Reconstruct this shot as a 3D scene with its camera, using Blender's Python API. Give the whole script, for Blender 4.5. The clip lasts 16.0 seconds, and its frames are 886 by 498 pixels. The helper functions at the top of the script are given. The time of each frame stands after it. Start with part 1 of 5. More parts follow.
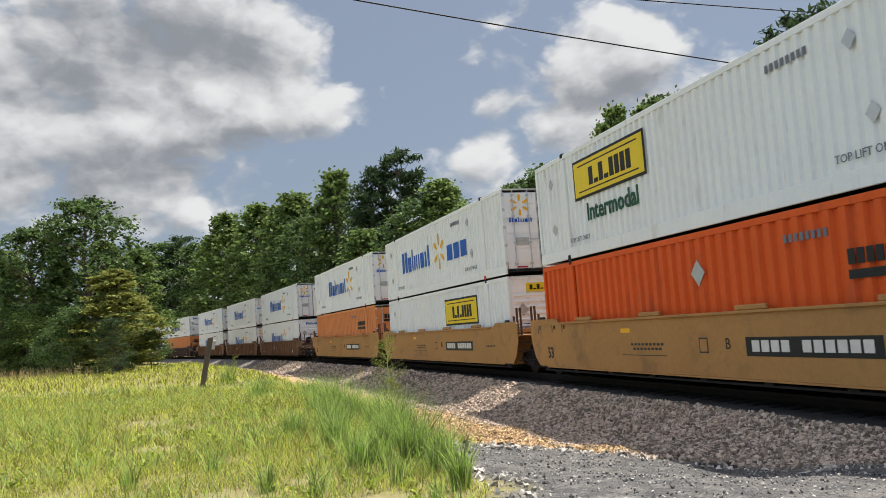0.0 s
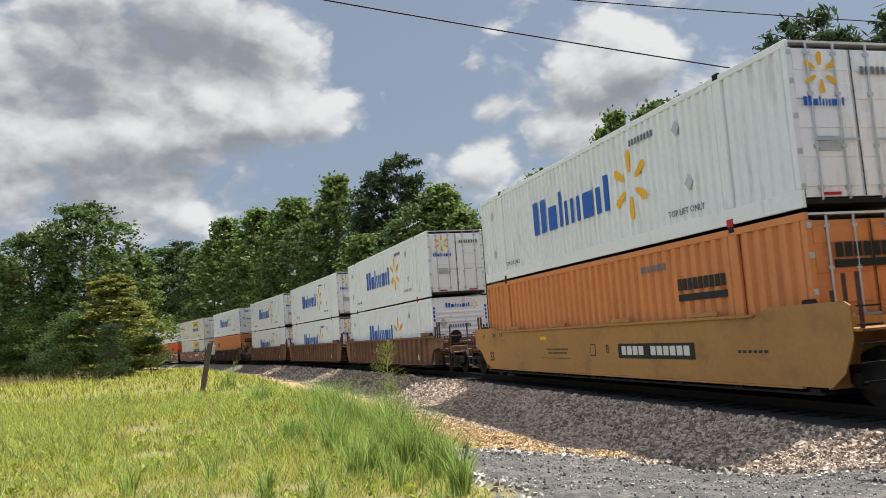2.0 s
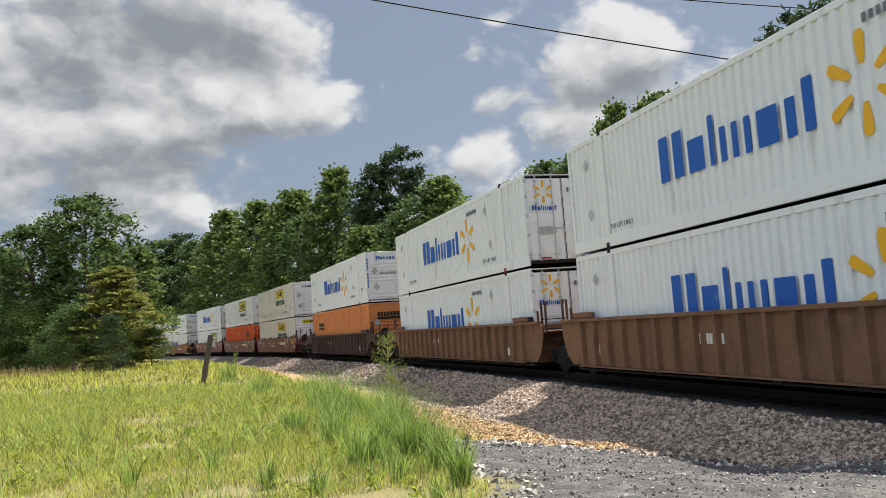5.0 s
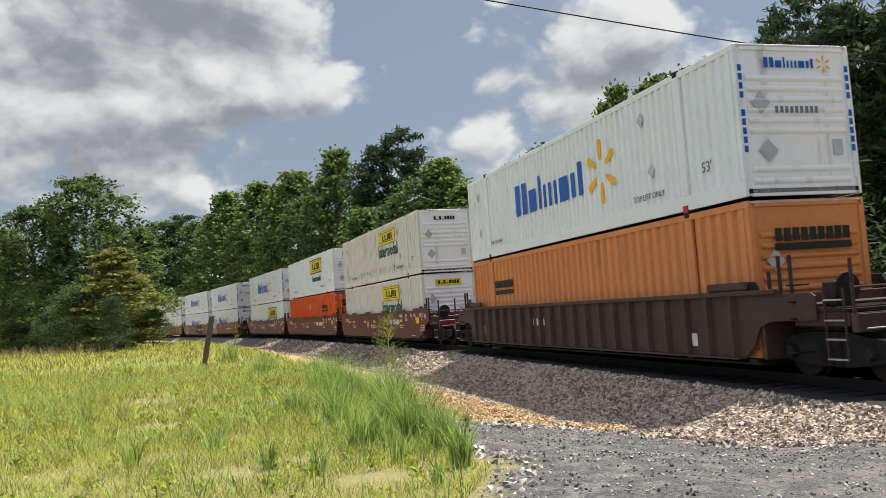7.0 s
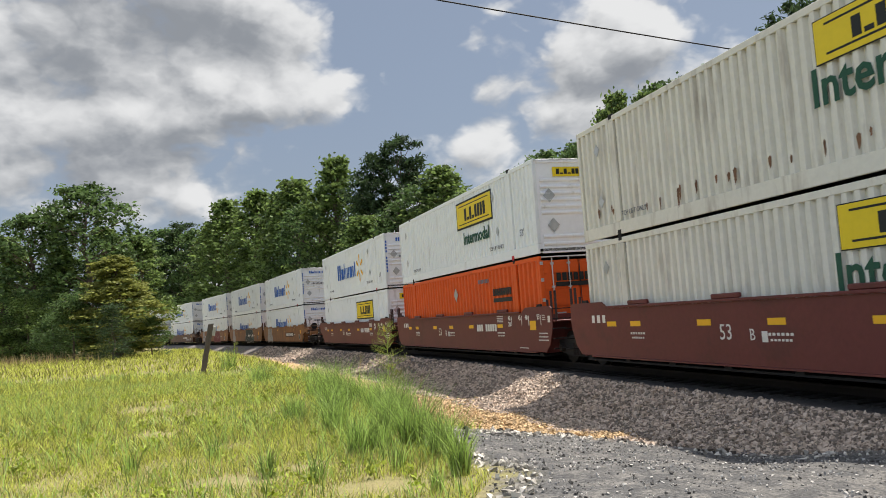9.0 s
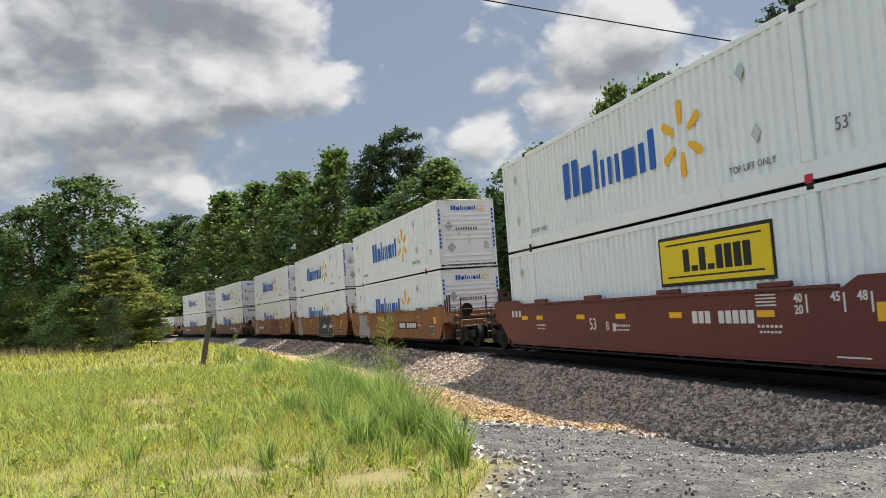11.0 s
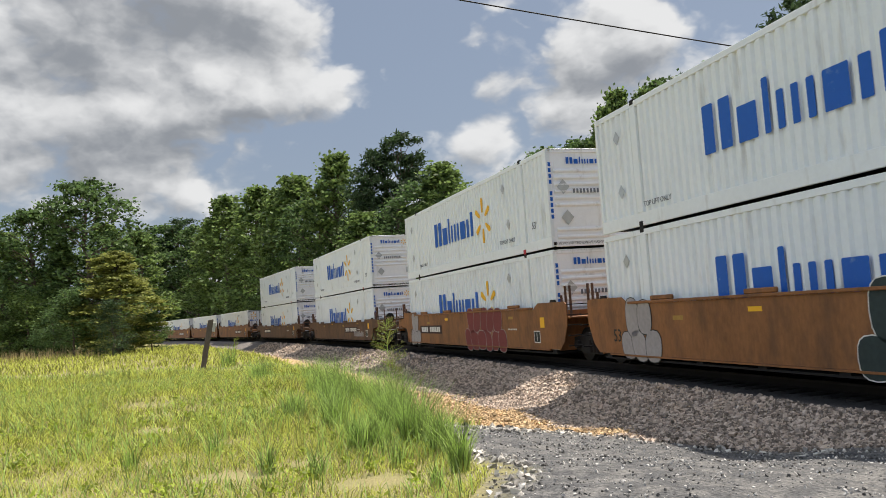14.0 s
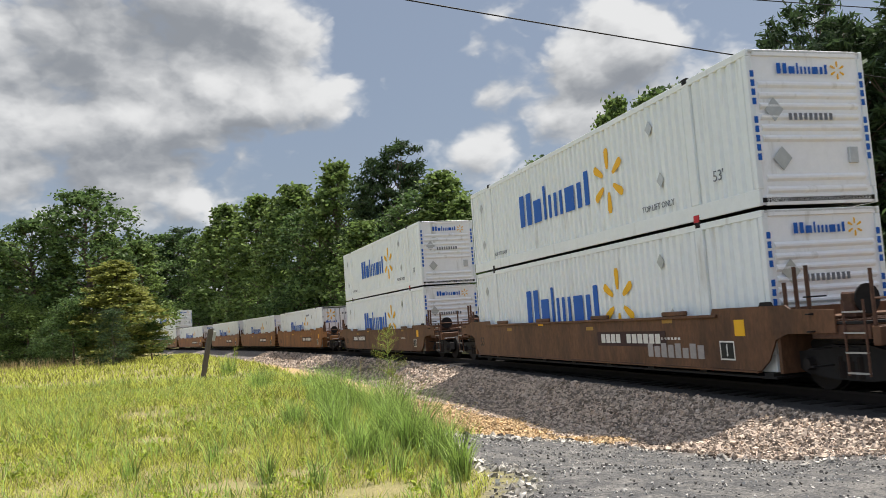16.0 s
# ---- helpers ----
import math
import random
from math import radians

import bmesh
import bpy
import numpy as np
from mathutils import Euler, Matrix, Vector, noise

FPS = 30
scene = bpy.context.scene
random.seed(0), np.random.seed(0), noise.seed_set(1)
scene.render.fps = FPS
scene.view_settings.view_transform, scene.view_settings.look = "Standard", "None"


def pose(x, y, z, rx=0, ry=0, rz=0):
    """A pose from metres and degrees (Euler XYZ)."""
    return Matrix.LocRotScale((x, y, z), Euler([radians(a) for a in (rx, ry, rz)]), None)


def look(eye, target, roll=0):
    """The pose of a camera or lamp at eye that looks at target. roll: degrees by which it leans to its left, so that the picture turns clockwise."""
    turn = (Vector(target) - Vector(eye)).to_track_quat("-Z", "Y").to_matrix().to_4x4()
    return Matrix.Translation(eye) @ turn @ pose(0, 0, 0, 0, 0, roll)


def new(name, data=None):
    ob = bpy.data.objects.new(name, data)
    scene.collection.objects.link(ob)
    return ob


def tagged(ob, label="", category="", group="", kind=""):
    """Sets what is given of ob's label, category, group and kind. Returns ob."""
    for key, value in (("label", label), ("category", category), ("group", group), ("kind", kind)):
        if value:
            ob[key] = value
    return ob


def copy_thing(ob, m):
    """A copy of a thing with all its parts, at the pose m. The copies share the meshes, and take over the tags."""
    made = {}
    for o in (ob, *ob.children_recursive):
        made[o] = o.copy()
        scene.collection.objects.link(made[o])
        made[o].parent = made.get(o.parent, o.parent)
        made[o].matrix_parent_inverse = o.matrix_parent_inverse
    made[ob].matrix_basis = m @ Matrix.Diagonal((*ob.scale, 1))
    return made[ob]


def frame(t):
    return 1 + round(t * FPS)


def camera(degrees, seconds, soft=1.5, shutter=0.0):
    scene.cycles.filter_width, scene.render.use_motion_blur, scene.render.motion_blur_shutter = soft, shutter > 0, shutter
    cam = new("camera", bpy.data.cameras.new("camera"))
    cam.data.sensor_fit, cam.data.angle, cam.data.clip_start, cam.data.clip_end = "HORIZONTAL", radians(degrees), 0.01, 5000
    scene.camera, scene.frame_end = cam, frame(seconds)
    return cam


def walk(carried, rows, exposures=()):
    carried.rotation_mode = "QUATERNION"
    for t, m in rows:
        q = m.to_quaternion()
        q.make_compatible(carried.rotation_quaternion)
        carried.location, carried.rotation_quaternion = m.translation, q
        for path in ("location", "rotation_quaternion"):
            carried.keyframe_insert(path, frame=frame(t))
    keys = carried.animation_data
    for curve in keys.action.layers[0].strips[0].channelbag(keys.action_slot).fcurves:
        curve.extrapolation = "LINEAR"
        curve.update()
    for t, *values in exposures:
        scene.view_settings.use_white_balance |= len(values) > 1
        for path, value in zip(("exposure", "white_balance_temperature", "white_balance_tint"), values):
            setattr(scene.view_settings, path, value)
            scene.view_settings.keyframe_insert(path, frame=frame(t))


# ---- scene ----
# ---------------------------------------------------------------- camera
EYE_Z = 1.618
ROT = [
    (0, 5.528, -0.169, -4.094), (0.5, 5.642, -0.182, -4.117), (1, 5.739, -0.182, -4.126), (1.5, 5.820, -0.173, -4.127),
    (2, 5.870, -0.197, -4.134), (2.5, 5.877, -0.198, -4.127), (3, 5.877, -0.198, -4.127), (3.5, 5.799, -0.193, -4.125),
    (4, 5.685, -0.171, -4.144), (6.5, 4.414, -0.021, -4.021), (7, 4.079, 0.0, -3.983), (7.5, 3.962, 0.008, -3.983),
    (8, 4.020, 0.004, -3.984), (8.5, 4.295, -0.012, -4.039), (9, 4.601, -0.091, -4.016), (11.5, 3.885, -0.098, -4.014),
    (12, 3.780, -0.086, -3.977), (12.5, 3.845, -0.057, -3.941), (13, 3.959, -0.042, -3.977), (13.5, 4.114, -0.058, -3.892),
    (14, 4.357, -0.075, -3.892), (14.5, 4.632, -0.083, -3.940), (15, 4.903, -0.111, -4.015), (15.5, 5.012, -0.110, -4.032),
    (16, 4.952, -0.102, -3.999),
]
cam = camera(56.78, 16.0, soft=0.8, shutter=0.05)
walk(cam, [(t, pose(0, 0, EYE_Z, 90 + p, 0, y) @ pose(0, 0, 0, 0, 0, r)) for t, p, y, r in ROT])

# ---------------------------------------------------------------- the track's line
# s runs along the track away from the camera's side; lat is metres to the camera's side of the centre line; z = 0 is the rail's top
TRACK_D, TRACK_TH = 10.395, 0.2285


def bend(s):
    s = min(max(s, -40.0), 160.0)
    return 0.002849 - 0.002396 * s * 1e-2 + 0.001392 * s * s * 1e-4


def trace_track():
    pts = {}
    for sign in (1, -1):
        x, y, th = TRACK_D * math.cos(TRACK_TH), TRACK_D * math.sin(TRACK_TH), TRACK_TH
        h = 0.5 * sign
        pts[0] = (x, y, th)
        for i in range(1, 900):
            s = (i - 0.5) * h
            mid = th + bend(s - h / 2) * h / 2
            x, y = x - math.sin(mid) * h, y + math.cos(mid) * h
            th += bend(s) * h
            pts[i * sign] = (x, y, th)
    return pts


TRACK = trace_track()


def on_track(s, lat=0.0):
    i = max(-898, min(897, math.floor(s / 0.5)))
    a, b, w = TRACK[i], TRACK[i + 1], s / 0.5 - i
    x, y, th = (a[k] + (b[k] - a[k]) * w for k in range(3))
    return Vector((x - math.cos(th) * lat, y - math.sin(th) * lat, 0.0))


def track_pose(s, z, half=9.0):
    """A thing on the track: its x axis points along the travel, towards falling s; the camera's side is its -y."""
    a, b = on_track(s - half), on_track(s + half)
    d = a - b
    return Matrix.Translation(((a + b) / 2 + Vector((0, 0, z)))) @ Matrix.Rotation(math.atan2(d.y, d.x), 4, "Z")


TRAIN_AT = lambda t: 16.5616 * (t - 8) - 0.01403 * (t - 8) ** 2

# ---------------------------------------------------------------- world, sun, exposure
SUN_TO = Vector((2.66, 1.46, 6.9)).normalized()


def build_world():
    w = bpy.data.worlds.new("sky")
    scene.world = w
    w.use_nodes = True
    nt = w.node_tree
    nt.nodes.clear()
    N = nt.nodes.new
    sky = N("ShaderNodeTexSky")
    sky.sky_type, sky.sun_disc = "NISHITA", False
    sky.sun_elevation, sky.sun_rotation = math.asin(SUN_TO.z), math.atan2(SUN_TO.x, SUN_TO.y)
    sky.air_density, sky.dust_density, sky.ozone_density = 1.0, 2.0, 1.0
    co = N("ShaderNodeTexCoord")
    sep = N("ShaderNodeSeparateXYZ")
    nt.links.new(co.outputs["Generated"], sep.inputs[0])
    M = lambda op, a, b=None, c=None: math_node(nt, op, a, b, c)
    x, y, z = sep.outputs
    # bearing and height of the ray, in degrees
    az = M("MULTIPLY", M("ARCTAN2", x, y), 57.2958)
    el = M("MULTIPLY", M("ARCSINE", z), 57.2958)

    def fbm(scale, detail, rough, off, vec):
        n = N("ShaderNodeTexNoise")
        n.inputs["Scale"].default_value, n.inputs["Detail"].default_value = scale, detail
        n.inputs["Roughness"].default_value = rough
        mp = N("ShaderNodeMapping")
        mp.inputs["Location"].default_value = (off, off * 0.7, off * 1.3)
        nt.links.new(vec, mp.inputs[0])
        nt.links.new(mp.outputs[0], n.inputs["Vector"])
        return n

    def pile(rows, az, el):
        total = None
        for a, e, wa, we, k in rows:
            da = M("DIVIDE", M("SUBTRACT", az, a), wa)
            de = M("DIVIDE", M("SUBTRACT", el, e), we)
            r2 = M("ADD", M("MULTIPLY", da, da), M("MULTIPLY", de, de))
            g = M("MULTIPLY", M("EXPONENT", M("MULTIPLY", r2, -1.0)), k)
            total = g if total is None else M("ADD", total, g)
        return total

    def density(az, el):
        """Heaps of cloud broken into billows: rounded cells at several sizes, their lookup bent by noise."""
        at = N("ShaderNodeCombineXYZ")
        nt.links.new(M("MULTIPLY", az, 0.055), at.inputs[0])
        nt.links.new(M("MULTIPLY", el, 0.085), at.inputs[1])
        vec = at.outputs[0]
        warp = fbm(4.0, 4, 0.55, 1.7, vec)
        shift = N("ShaderNodeVectorMath")
        shift.operation = "MULTIPLY_ADD"
        nt.links.new(warp.outputs["Color"], shift.inputs[0])
        shift.inputs[1].default_value = (0.3, 0.26, 0.0)
        nt.links.new(vec, shift.inputs[2])
        cells = N("ShaderNodeTexVoronoi")
        cells.voronoi_dimensions, cells.feature = "2D", "SMOOTH_F1"
        cells.inputs["Smoothness"].default_value = 0.3
        cells.inputs["Scale"].default_value, cells.inputs["Detail"].default_value = 3.4, 2.5
        cells.inputs["Roughness"].default_value, cells.inputs["Lacunarity"].default_value = 0.42, 2.4
        nt.links.new(shift.outputs[0], cells.inputs["Vector"])
        billow = M("MULTIPLY", M("SUBTRACT", 0.5, cells.outputs["Distance"]), 1.15)
        big = M("MULTIPLY", M("SUBTRACT", fbm(1.3, 5, 0.55, 3.1, vec).outputs["Fac"], 0.48), 1.2)
        wisp = M("MULTIPLY", M("SUBTRACT", fbm(3.6, 7, 0.56, 8.4, vec).outputs["Fac"], 0.5), 0.95)
        return M("ADD", M("ADD", M("ADD", big, wisp), billow), pile(CLOUD_HEAPS, az, el))
    dens = density(az, el)
    # how much cloud lies between here and the sun's side: lit brows, shaded hollows
    brow = M("SUBTRACT", dens, density(M("ADD", az, 0.8), M("ADD", el, 1.3)))
    cover = N("ShaderNodeMapRange")
    cover.interpolation_type = "SMOOTHSTEP"
    cover.inputs["From Min"].default_value, cover.inputs["From Max"].default_value = -0.2, 0.5
    nt.links.new(dens, cover.inputs["Value"])
    # thick cloud shows its grey underside, thin edges are bright
    core = N("ShaderNodeMapRange")
    core.interpolation_type = "SMOOTHSTEP"
    core.inputs["From Min"].default_value, core.inputs["From Max"].default_value = -0.15, 1.1
    thick = M("MULTIPLY", M("MINIMUM", dens, 1.6), 0.16)
    shade_in = M("SUBTRACT", M("ADD", M("ADD", pile(GREY_HEAPS, az, el), thick), 0.16), M("MULTIPLY", brow, 0.6))
    nt.links.new(shade_in, core.inputs["Value"])
    ramp = N("ShaderNodeMix")
    ramp.data_type = "RGBA"
    nt.links.new(core.outputs[0], ramp.inputs[0])
    ramp.inputs[6].default_value = CLOUD_LIT
    ramp.inputs[7].default_value = CLOUD_GREY
    veil = N("ShaderNodeMix")
    veil.data_type = "RGBA"
    veil.inputs[0].default_value = 0.5
    nt.links.new(sky.outputs[0], veil.inputs[6])
    veil.inputs[7].default_value = CLOUD_VEIL
    mix = N("ShaderNodeMix")
    mix.data_type = "RGBA"
    nt.links.new(cover.outputs[0], mix.inputs[0])
    nt.links.new(veil.outputs[2], mix.inputs[6])
    nt.links.new(ramp.outputs[2], mix.inputs[7])
    bg = N("ShaderNodeBackground")
    bg.inputs["Strength"].default_value = 0.0585
    # the clouds round the high sun are the brightest
    high = N("ShaderNodeMapRange")
    high.interpolation_type = "SMOOTHSTEP"
    high.inputs["From Min"].default_value, high.inputs["From Max"].default_value = 26.0, 66.0
    high.inputs["To Min"].default_value, high.inputs["To Max"].default_value = 1.0, 1.15
    nt.links.new(el, high.inputs["Value"])
    # clouds away from the sun show their lit faces
    flat = SUN_TO.to_2d().normalized()
    away = M("MULTIPLY", M("ADD", M("MULTIPLY", x, flat.x), M("MULTIPLY", y, flat.y)), -1.0)
    lit = N("ShaderNodeMapRange")
    lit.interpolation_type = "SMOOTHSTEP"
    lit.inputs["From Min"].default_value, lit.inputs["From Max"].default_value = -0.1, 0.55
    lit.inputs["To Min"].default_value, lit.inputs["To Max"].default_value = 1.0, 1.85
    nt.links.new(away, lit.inputs["Value"])
    bright = N("ShaderNodeVectorMath")
    bright.operation = "SCALE"
    nt.links.new(mix.outputs[2], bright.inputs[0])
    nt.links.new(M("MULTIPLY", high.outputs[0], lit.outputs[0]), bright.inputs["Scale"])
    nt.links.new(bright.outputs[0], bg.inputs["Color"])
    out = N("ShaderNodeOutputWorld")
    nt.links.new(bg.outputs[0], out.inputs[0])


def math_node(nt, op, a, b=None, c=None):
    n = nt.nodes.new("ShaderNodeMath")
    n.operation = op
    for i, v in enumerate((a, b, c)):
        if v is None:
            continue
        if isinstance(v, (int, float)):
            n.inputs[i].default_value = v
        else:
            nt.links.new(v, n.inputs[i])
    return n.outputs[0]


CLOUD_LIT, CLOUD_GREY, CLOUD_VEIL = (9.9, 9.95, 10.0, 1), (3.5, 3.75, 4.15, 1), (4.7, 5.5, 6.9, 1)
# bearing, height, half widths in degrees, weight
CLOUD_HEAPS = [
    (-21, 20, 11, 5.5, 1.0), (-11.5, 20.5, 3.6, 3.2, 0.7), (-12, 15.2, 6.5, 2.2, 0.85), (-25, 13, 7, 3, 0.7), (-17, 11.5, 5, 1.5, 0.4),
    (-1.5, 19.5, 4.5, 6, -1.05), (-9.5, 10.3, 5, 1.4, -0.6), (0.5, 13.5, 2.4, 2, -0.4), (23.5, 15.0, 3.5, 3, -0.5),
    (12, 17.2, 3.4, 3.2, 0.95), (16.6, 18, 2.8, 2.2, 0.75), (10, 13.2, 3.4, 2, 0.5), (3.2, 11.5, 2.5, 1.5, 1.0), (7.5, 22.6, 3, 1.3, 0.7),
    (27, 19.6, 5, 1.8, 0.6), (-16.2, 9.0, 1.8, 1.0, 0.7), (-20.8, 9.8, 3, 0.6, 0.45), (4, 17, 2.6, 2, 0.1), (-26, 9.5, 7, 1.6, 0.35),
]
GREY_HEAPS = [(-18, 20.3, 9, 2.6, 0.75), (-26, 16.5, 6, 2.0, 0.45), (-20, 11.5, 9, 1.5, 0.6), (-12, 13.6, 6, 0.9, 0.4), (13, 14.4, 4, 1.8, 0.4), (16, 16.2, 4, 1.2, 0.2), (-26, 9.5, 7, 1.4, 0.3), (4, 16, 4, 3, 0.4)]
build_world()
sun = new("sun", bpy.data.lights.new("sun", "SUN"))
sun.data.energy, sun.data.angle, sun.data.color = 5.0, radians(0.6), (1.0, 0.95, 0.88)
sun.matrix_world = look(SUN_TO * 100, (0, 0, 0))
scene.view_settings.exposure = 0.47

# ---------------------------------------------------------------- materials
def material(name, base, rough=0.7, metal=0.0, dark=0.75, light=1.12, big=0.6, small=9.0, bump=0.15, stretch=(1, 1, 1),
             stain=None, stain_amount=0.0, stain_scale=(1.5, 1.5, 0.25), per_piece=0.0, subsurface=False):
    m = bpy.data.materials.new(name)
    m.use_nodes = True
    nt = m.node_tree
    b = nt.nodes["Principled BSDF"]
    b.inputs["Roughness"].default_value, b.inputs["Metallic"].default_value = rough, metal
    b.inputs["Specular IOR Level"].default_value = 0.25
    co = nt.nodes.new("ShaderNodeTexCoord")
    mp = nt.nodes.new("ShaderNodeMapping")
    mp.inputs["Scale"].default_value = stretch
    nt.links.new(co.outputs["Object"], mp.inputs[0])

    def noise_tex(scale, detail, vec):
        n = nt.nodes.new("ShaderNodeTexNoise")
        n.inputs["Scale"].default_value, n.inputs["Detail"].default_value, n.inputs["Roughness"].default_value = scale, detail, 0.6
        nt.links.new(vec, n.inputs["Vector"])
        return n.outputs["Fac"]
    a, c = noise_tex(big, 4, mp.outputs[0]), noise_tex(small, 5, mp.outputs[0])
    mean = math_node(nt, "ADD", math_node(nt, "MULTIPLY", a, 0.5), math_node(nt, "MULTIPLY", c, 0.5))
    if per_piece:
        info = nt.nodes.new("ShaderNodeObjectInfo")
        geo = nt.nodes.new("ShaderNodeNewGeometry")
        r = math_node(nt, "FRACT", math_node(nt, "ADD", info.outputs["Random"], geo.outputs["Random Per Island"]))
        mean = math_node(nt, "ADD", mean, math_node(nt, "MULTIPLY", math_node(nt, "SUBTRACT", r, 0.5), per_piece))
    rmp = nt.nodes.new("ShaderNodeValToRGB")
    rmp.color_ramp.elements[0].position, rmp.color_ramp.elements[1].position = 0.3, 0.7
    rmp.color_ramp.elements[0].color = (*[v * dark for v in base], 1)
    rmp.color_ramp.elements[1].color = (*[min(0.95, v * light) for v in base], 1)
    nt.links.new(mean, rmp.inputs[0])
    colour = rmp.outputs[0]
    if stain:
        mp2 = nt.nodes.new("ShaderNodeMapping")
        mp2.inputs["Scale"].default_value = stain_scale
        info = nt.nodes.new("ShaderNodeObjectInfo")
        shift = nt.nodes.new("ShaderNodeVectorMath")
        shift.operation = "ADD"
        nt.links.new(co.outputs["Object"], shift.inputs[0])
        nt.links.new(math_node(nt, "MULTIPLY", info.outputs["Random"], 60.0), shift.inputs[1])
        nt.links.new(shift.outputs[0], mp2.inputs[0])
        st = noise_tex(2.0, 6, mp2.outputs[0])
        mr = nt.nodes.new("ShaderNodeMapRange")
        mr.inputs["From Min"].default_value, mr.inputs["From Max"].default_value = 0.62 - stain_amount * 0.3, 0.78
        nt.links.new(st, mr.inputs["Value"])
        mx = nt.nodes.new("ShaderNodeMix")
        mx.data_type = "RGBA"
        nt.links.new(math_node(nt, "MULTIPLY", mr.outputs[0], 0.75), mx.inputs[0])
        nt.links.new(colour, mx.inputs[6])
        mx.inputs[7].default_value = (*stain, 1)
        colour = mx.outputs[2]
    nt.links.new(colour, b.inputs["Base Color"])
    if bump:
        bp = nt.nodes.new("ShaderNodeBump")
        bp.inputs["Strength"].default_value, bp.inputs["Distance"].default_value = bump, 0.02
        nt.links.new(c, bp.inputs["Height"])
        nt.links.new(bp.outputs[0], b.inputs["Normal"])
    if subsurface:
        # thin leaves let light through
        tr = nt.nodes.new("ShaderNodeBsdfTranslucent")
        nt.links.new(colour, tr.inputs["Color"])
        ms = nt.nodes.new("ShaderNodeMixShader")
        ms.inputs[0].default_value = 0.45
        nt.links.new(b.outputs[0], ms.inputs[1])
        nt.links.new(tr.outputs[0], ms.inputs[2])
        nt.links.new(ms.outputs[0], nt.nodes["Material Output"].inputs[0])
    return m


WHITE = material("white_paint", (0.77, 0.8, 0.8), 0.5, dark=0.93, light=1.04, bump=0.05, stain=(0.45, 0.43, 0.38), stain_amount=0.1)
# lighter copy of the white: the ends' stronger light is in the colour
WHITE_LIT_END = material("white_paint_lit_end", (0.86, 0.865, 0.875), 0.4, dark=0.93, light=1.04, bump=0.05, stain=(0.4, 0.38, 0.33), stain_amount=0.15)
CREAM = material("aged_cream_paint", (0.70, 0.68, 0.60), 0.55, dark=0.88, light=1.05, bump=0.08, stain=(0.25, 0.2, 0.15), stain_amount=0.25)
ORANGE = material("faded_orange_paint", (0.62, 0.235, 0.08), 0.6, dark=0.88, light=1.1, bump=0.06, stain=(0.33, 0.13, 0.06), stain_amount=0.2)
RED = material("red_orange_paint", (0.66, 0.098, 0.012), 0.6, dark=0.9, light=1.08, bump=0.05, stain=(0.35, 0.07, 0.03), stain_amount=0.15)
TAN = material("tan_car_paint", (0.39, 0.205, 0.066), 0.6, dark=0.82, light=1.12, bump=0.1, stain=(0.13, 0.08, 0.05), stain_amount=0.25, stain_scale=(0.5, 1, 0.6))
BROWN = material("brown_car_paint", (0.245, 0.104, 0.036), 0.6, dark=0.65, light=1.3, big=0.9, small=14, bump=0.1, stretch=(1, 1, 0.45), stain=(0.06, 0.036, 0.025), stain_amount=0.5, stain_scale=(1.1, 1, 0.35))
FADED = material("faded_reflective_patch", (0.38, 0.22, 0.05), 0.6, dark=0.7, light=1.2)
# brown darkened by shade put into the colour, plus heavier grime stains
SHADED_BROWN = material("shaded_grimy_brown_paint", (0.135, 0.066, 0.034), 0.6, dark=0.5, light=1.45, big=0.9, small=14, bump=0.12, stretch=(1, 1, 0.45), stain=(0.04, 0.026, 0.02), stain_amount=0.6, stain_scale=(1.1, 1, 0.35))
RUST = material("weathered_brown_paint", (0.19, 0.1, 0.055), 0.7, dark=0.7, light=1.25, bump=0.2, stain=(0.06, 0.035, 0.025), stain_amount=0.4, stain_scale=(0.8, 1, 0.4))
DARKBROWN = material("dark_brown_paint", (0.075, 0.042, 0.034), 0.65, dark=0.7, light=1.25, bump=0.2, stain=(0.03, 0.02, 0.02), stain_amount=0.35)
MAROON = material("maroon_car_paint", (0.13, 0.033, 0.028), 0.5, dark=0.8, light=1.15, bump=0.08, stain=(0.06, 0.025, 0.02), stain_amount=0.25, stain_scale=(0.5, 1, 0.6))
GEAR = material("rusted_end_gear", (0.1, 0.052, 0.034), 0.75, dark=0.5, light=1.4, small=12, bump=0.3)
GEAR_DARK = material("grimy_end_gear", (0.055, 0.032, 0.028), 0.75, dark=0.5, light=1.4, small=12, bump=0.3)
TREAD = material("worn_bright_tread", (0.42, 0.4, 0.38), 0.5, 0.4, dark=0.7, light=1.2, bump=0.1)
BLACK = material("sooty_black_steel", (0.014, 0.0125, 0.012), 0.75, dark=0.7, light=1.4, bump=0.2)
STEEL = material("worn_wheel_steel", (0.02, 0.0165, 0.0145), 0.8, 0.0, dark=0.7, light=1.2, bump=0.1)
# rail colours taken near black: they hold the shade under the cars
RAILSTEEL = material("shaded_rail_steel", (0.022, 0.017, 0.014), 0.8, 0.0, dark=0.8, light=1.1, bump=0.05)
SHADED_RUST = material("shaded_rusty_steel", (0.016, 0.0115, 0.0095), 0.9, dark=0.7, light=1.3, bump=0.2)
GALV = material("bright_locking_steel", (0.55, 0.56, 0.57), 0.4, 0.6, dark=0.85, light=1.1, bump=0.05)
ROOF = material("dusty_roof_metal", (0.6, 0.61, 0.6), 0.5, dark=0.85, light=1.08, bump=0.06)
BLUE = material("blue_lettering", (0.012, 0.1, 0.42), 0.5, dark=0.95, light=1.05, bump=0.0, stain=(0.2, 0.3, 0.45), stain_amount=0.0)
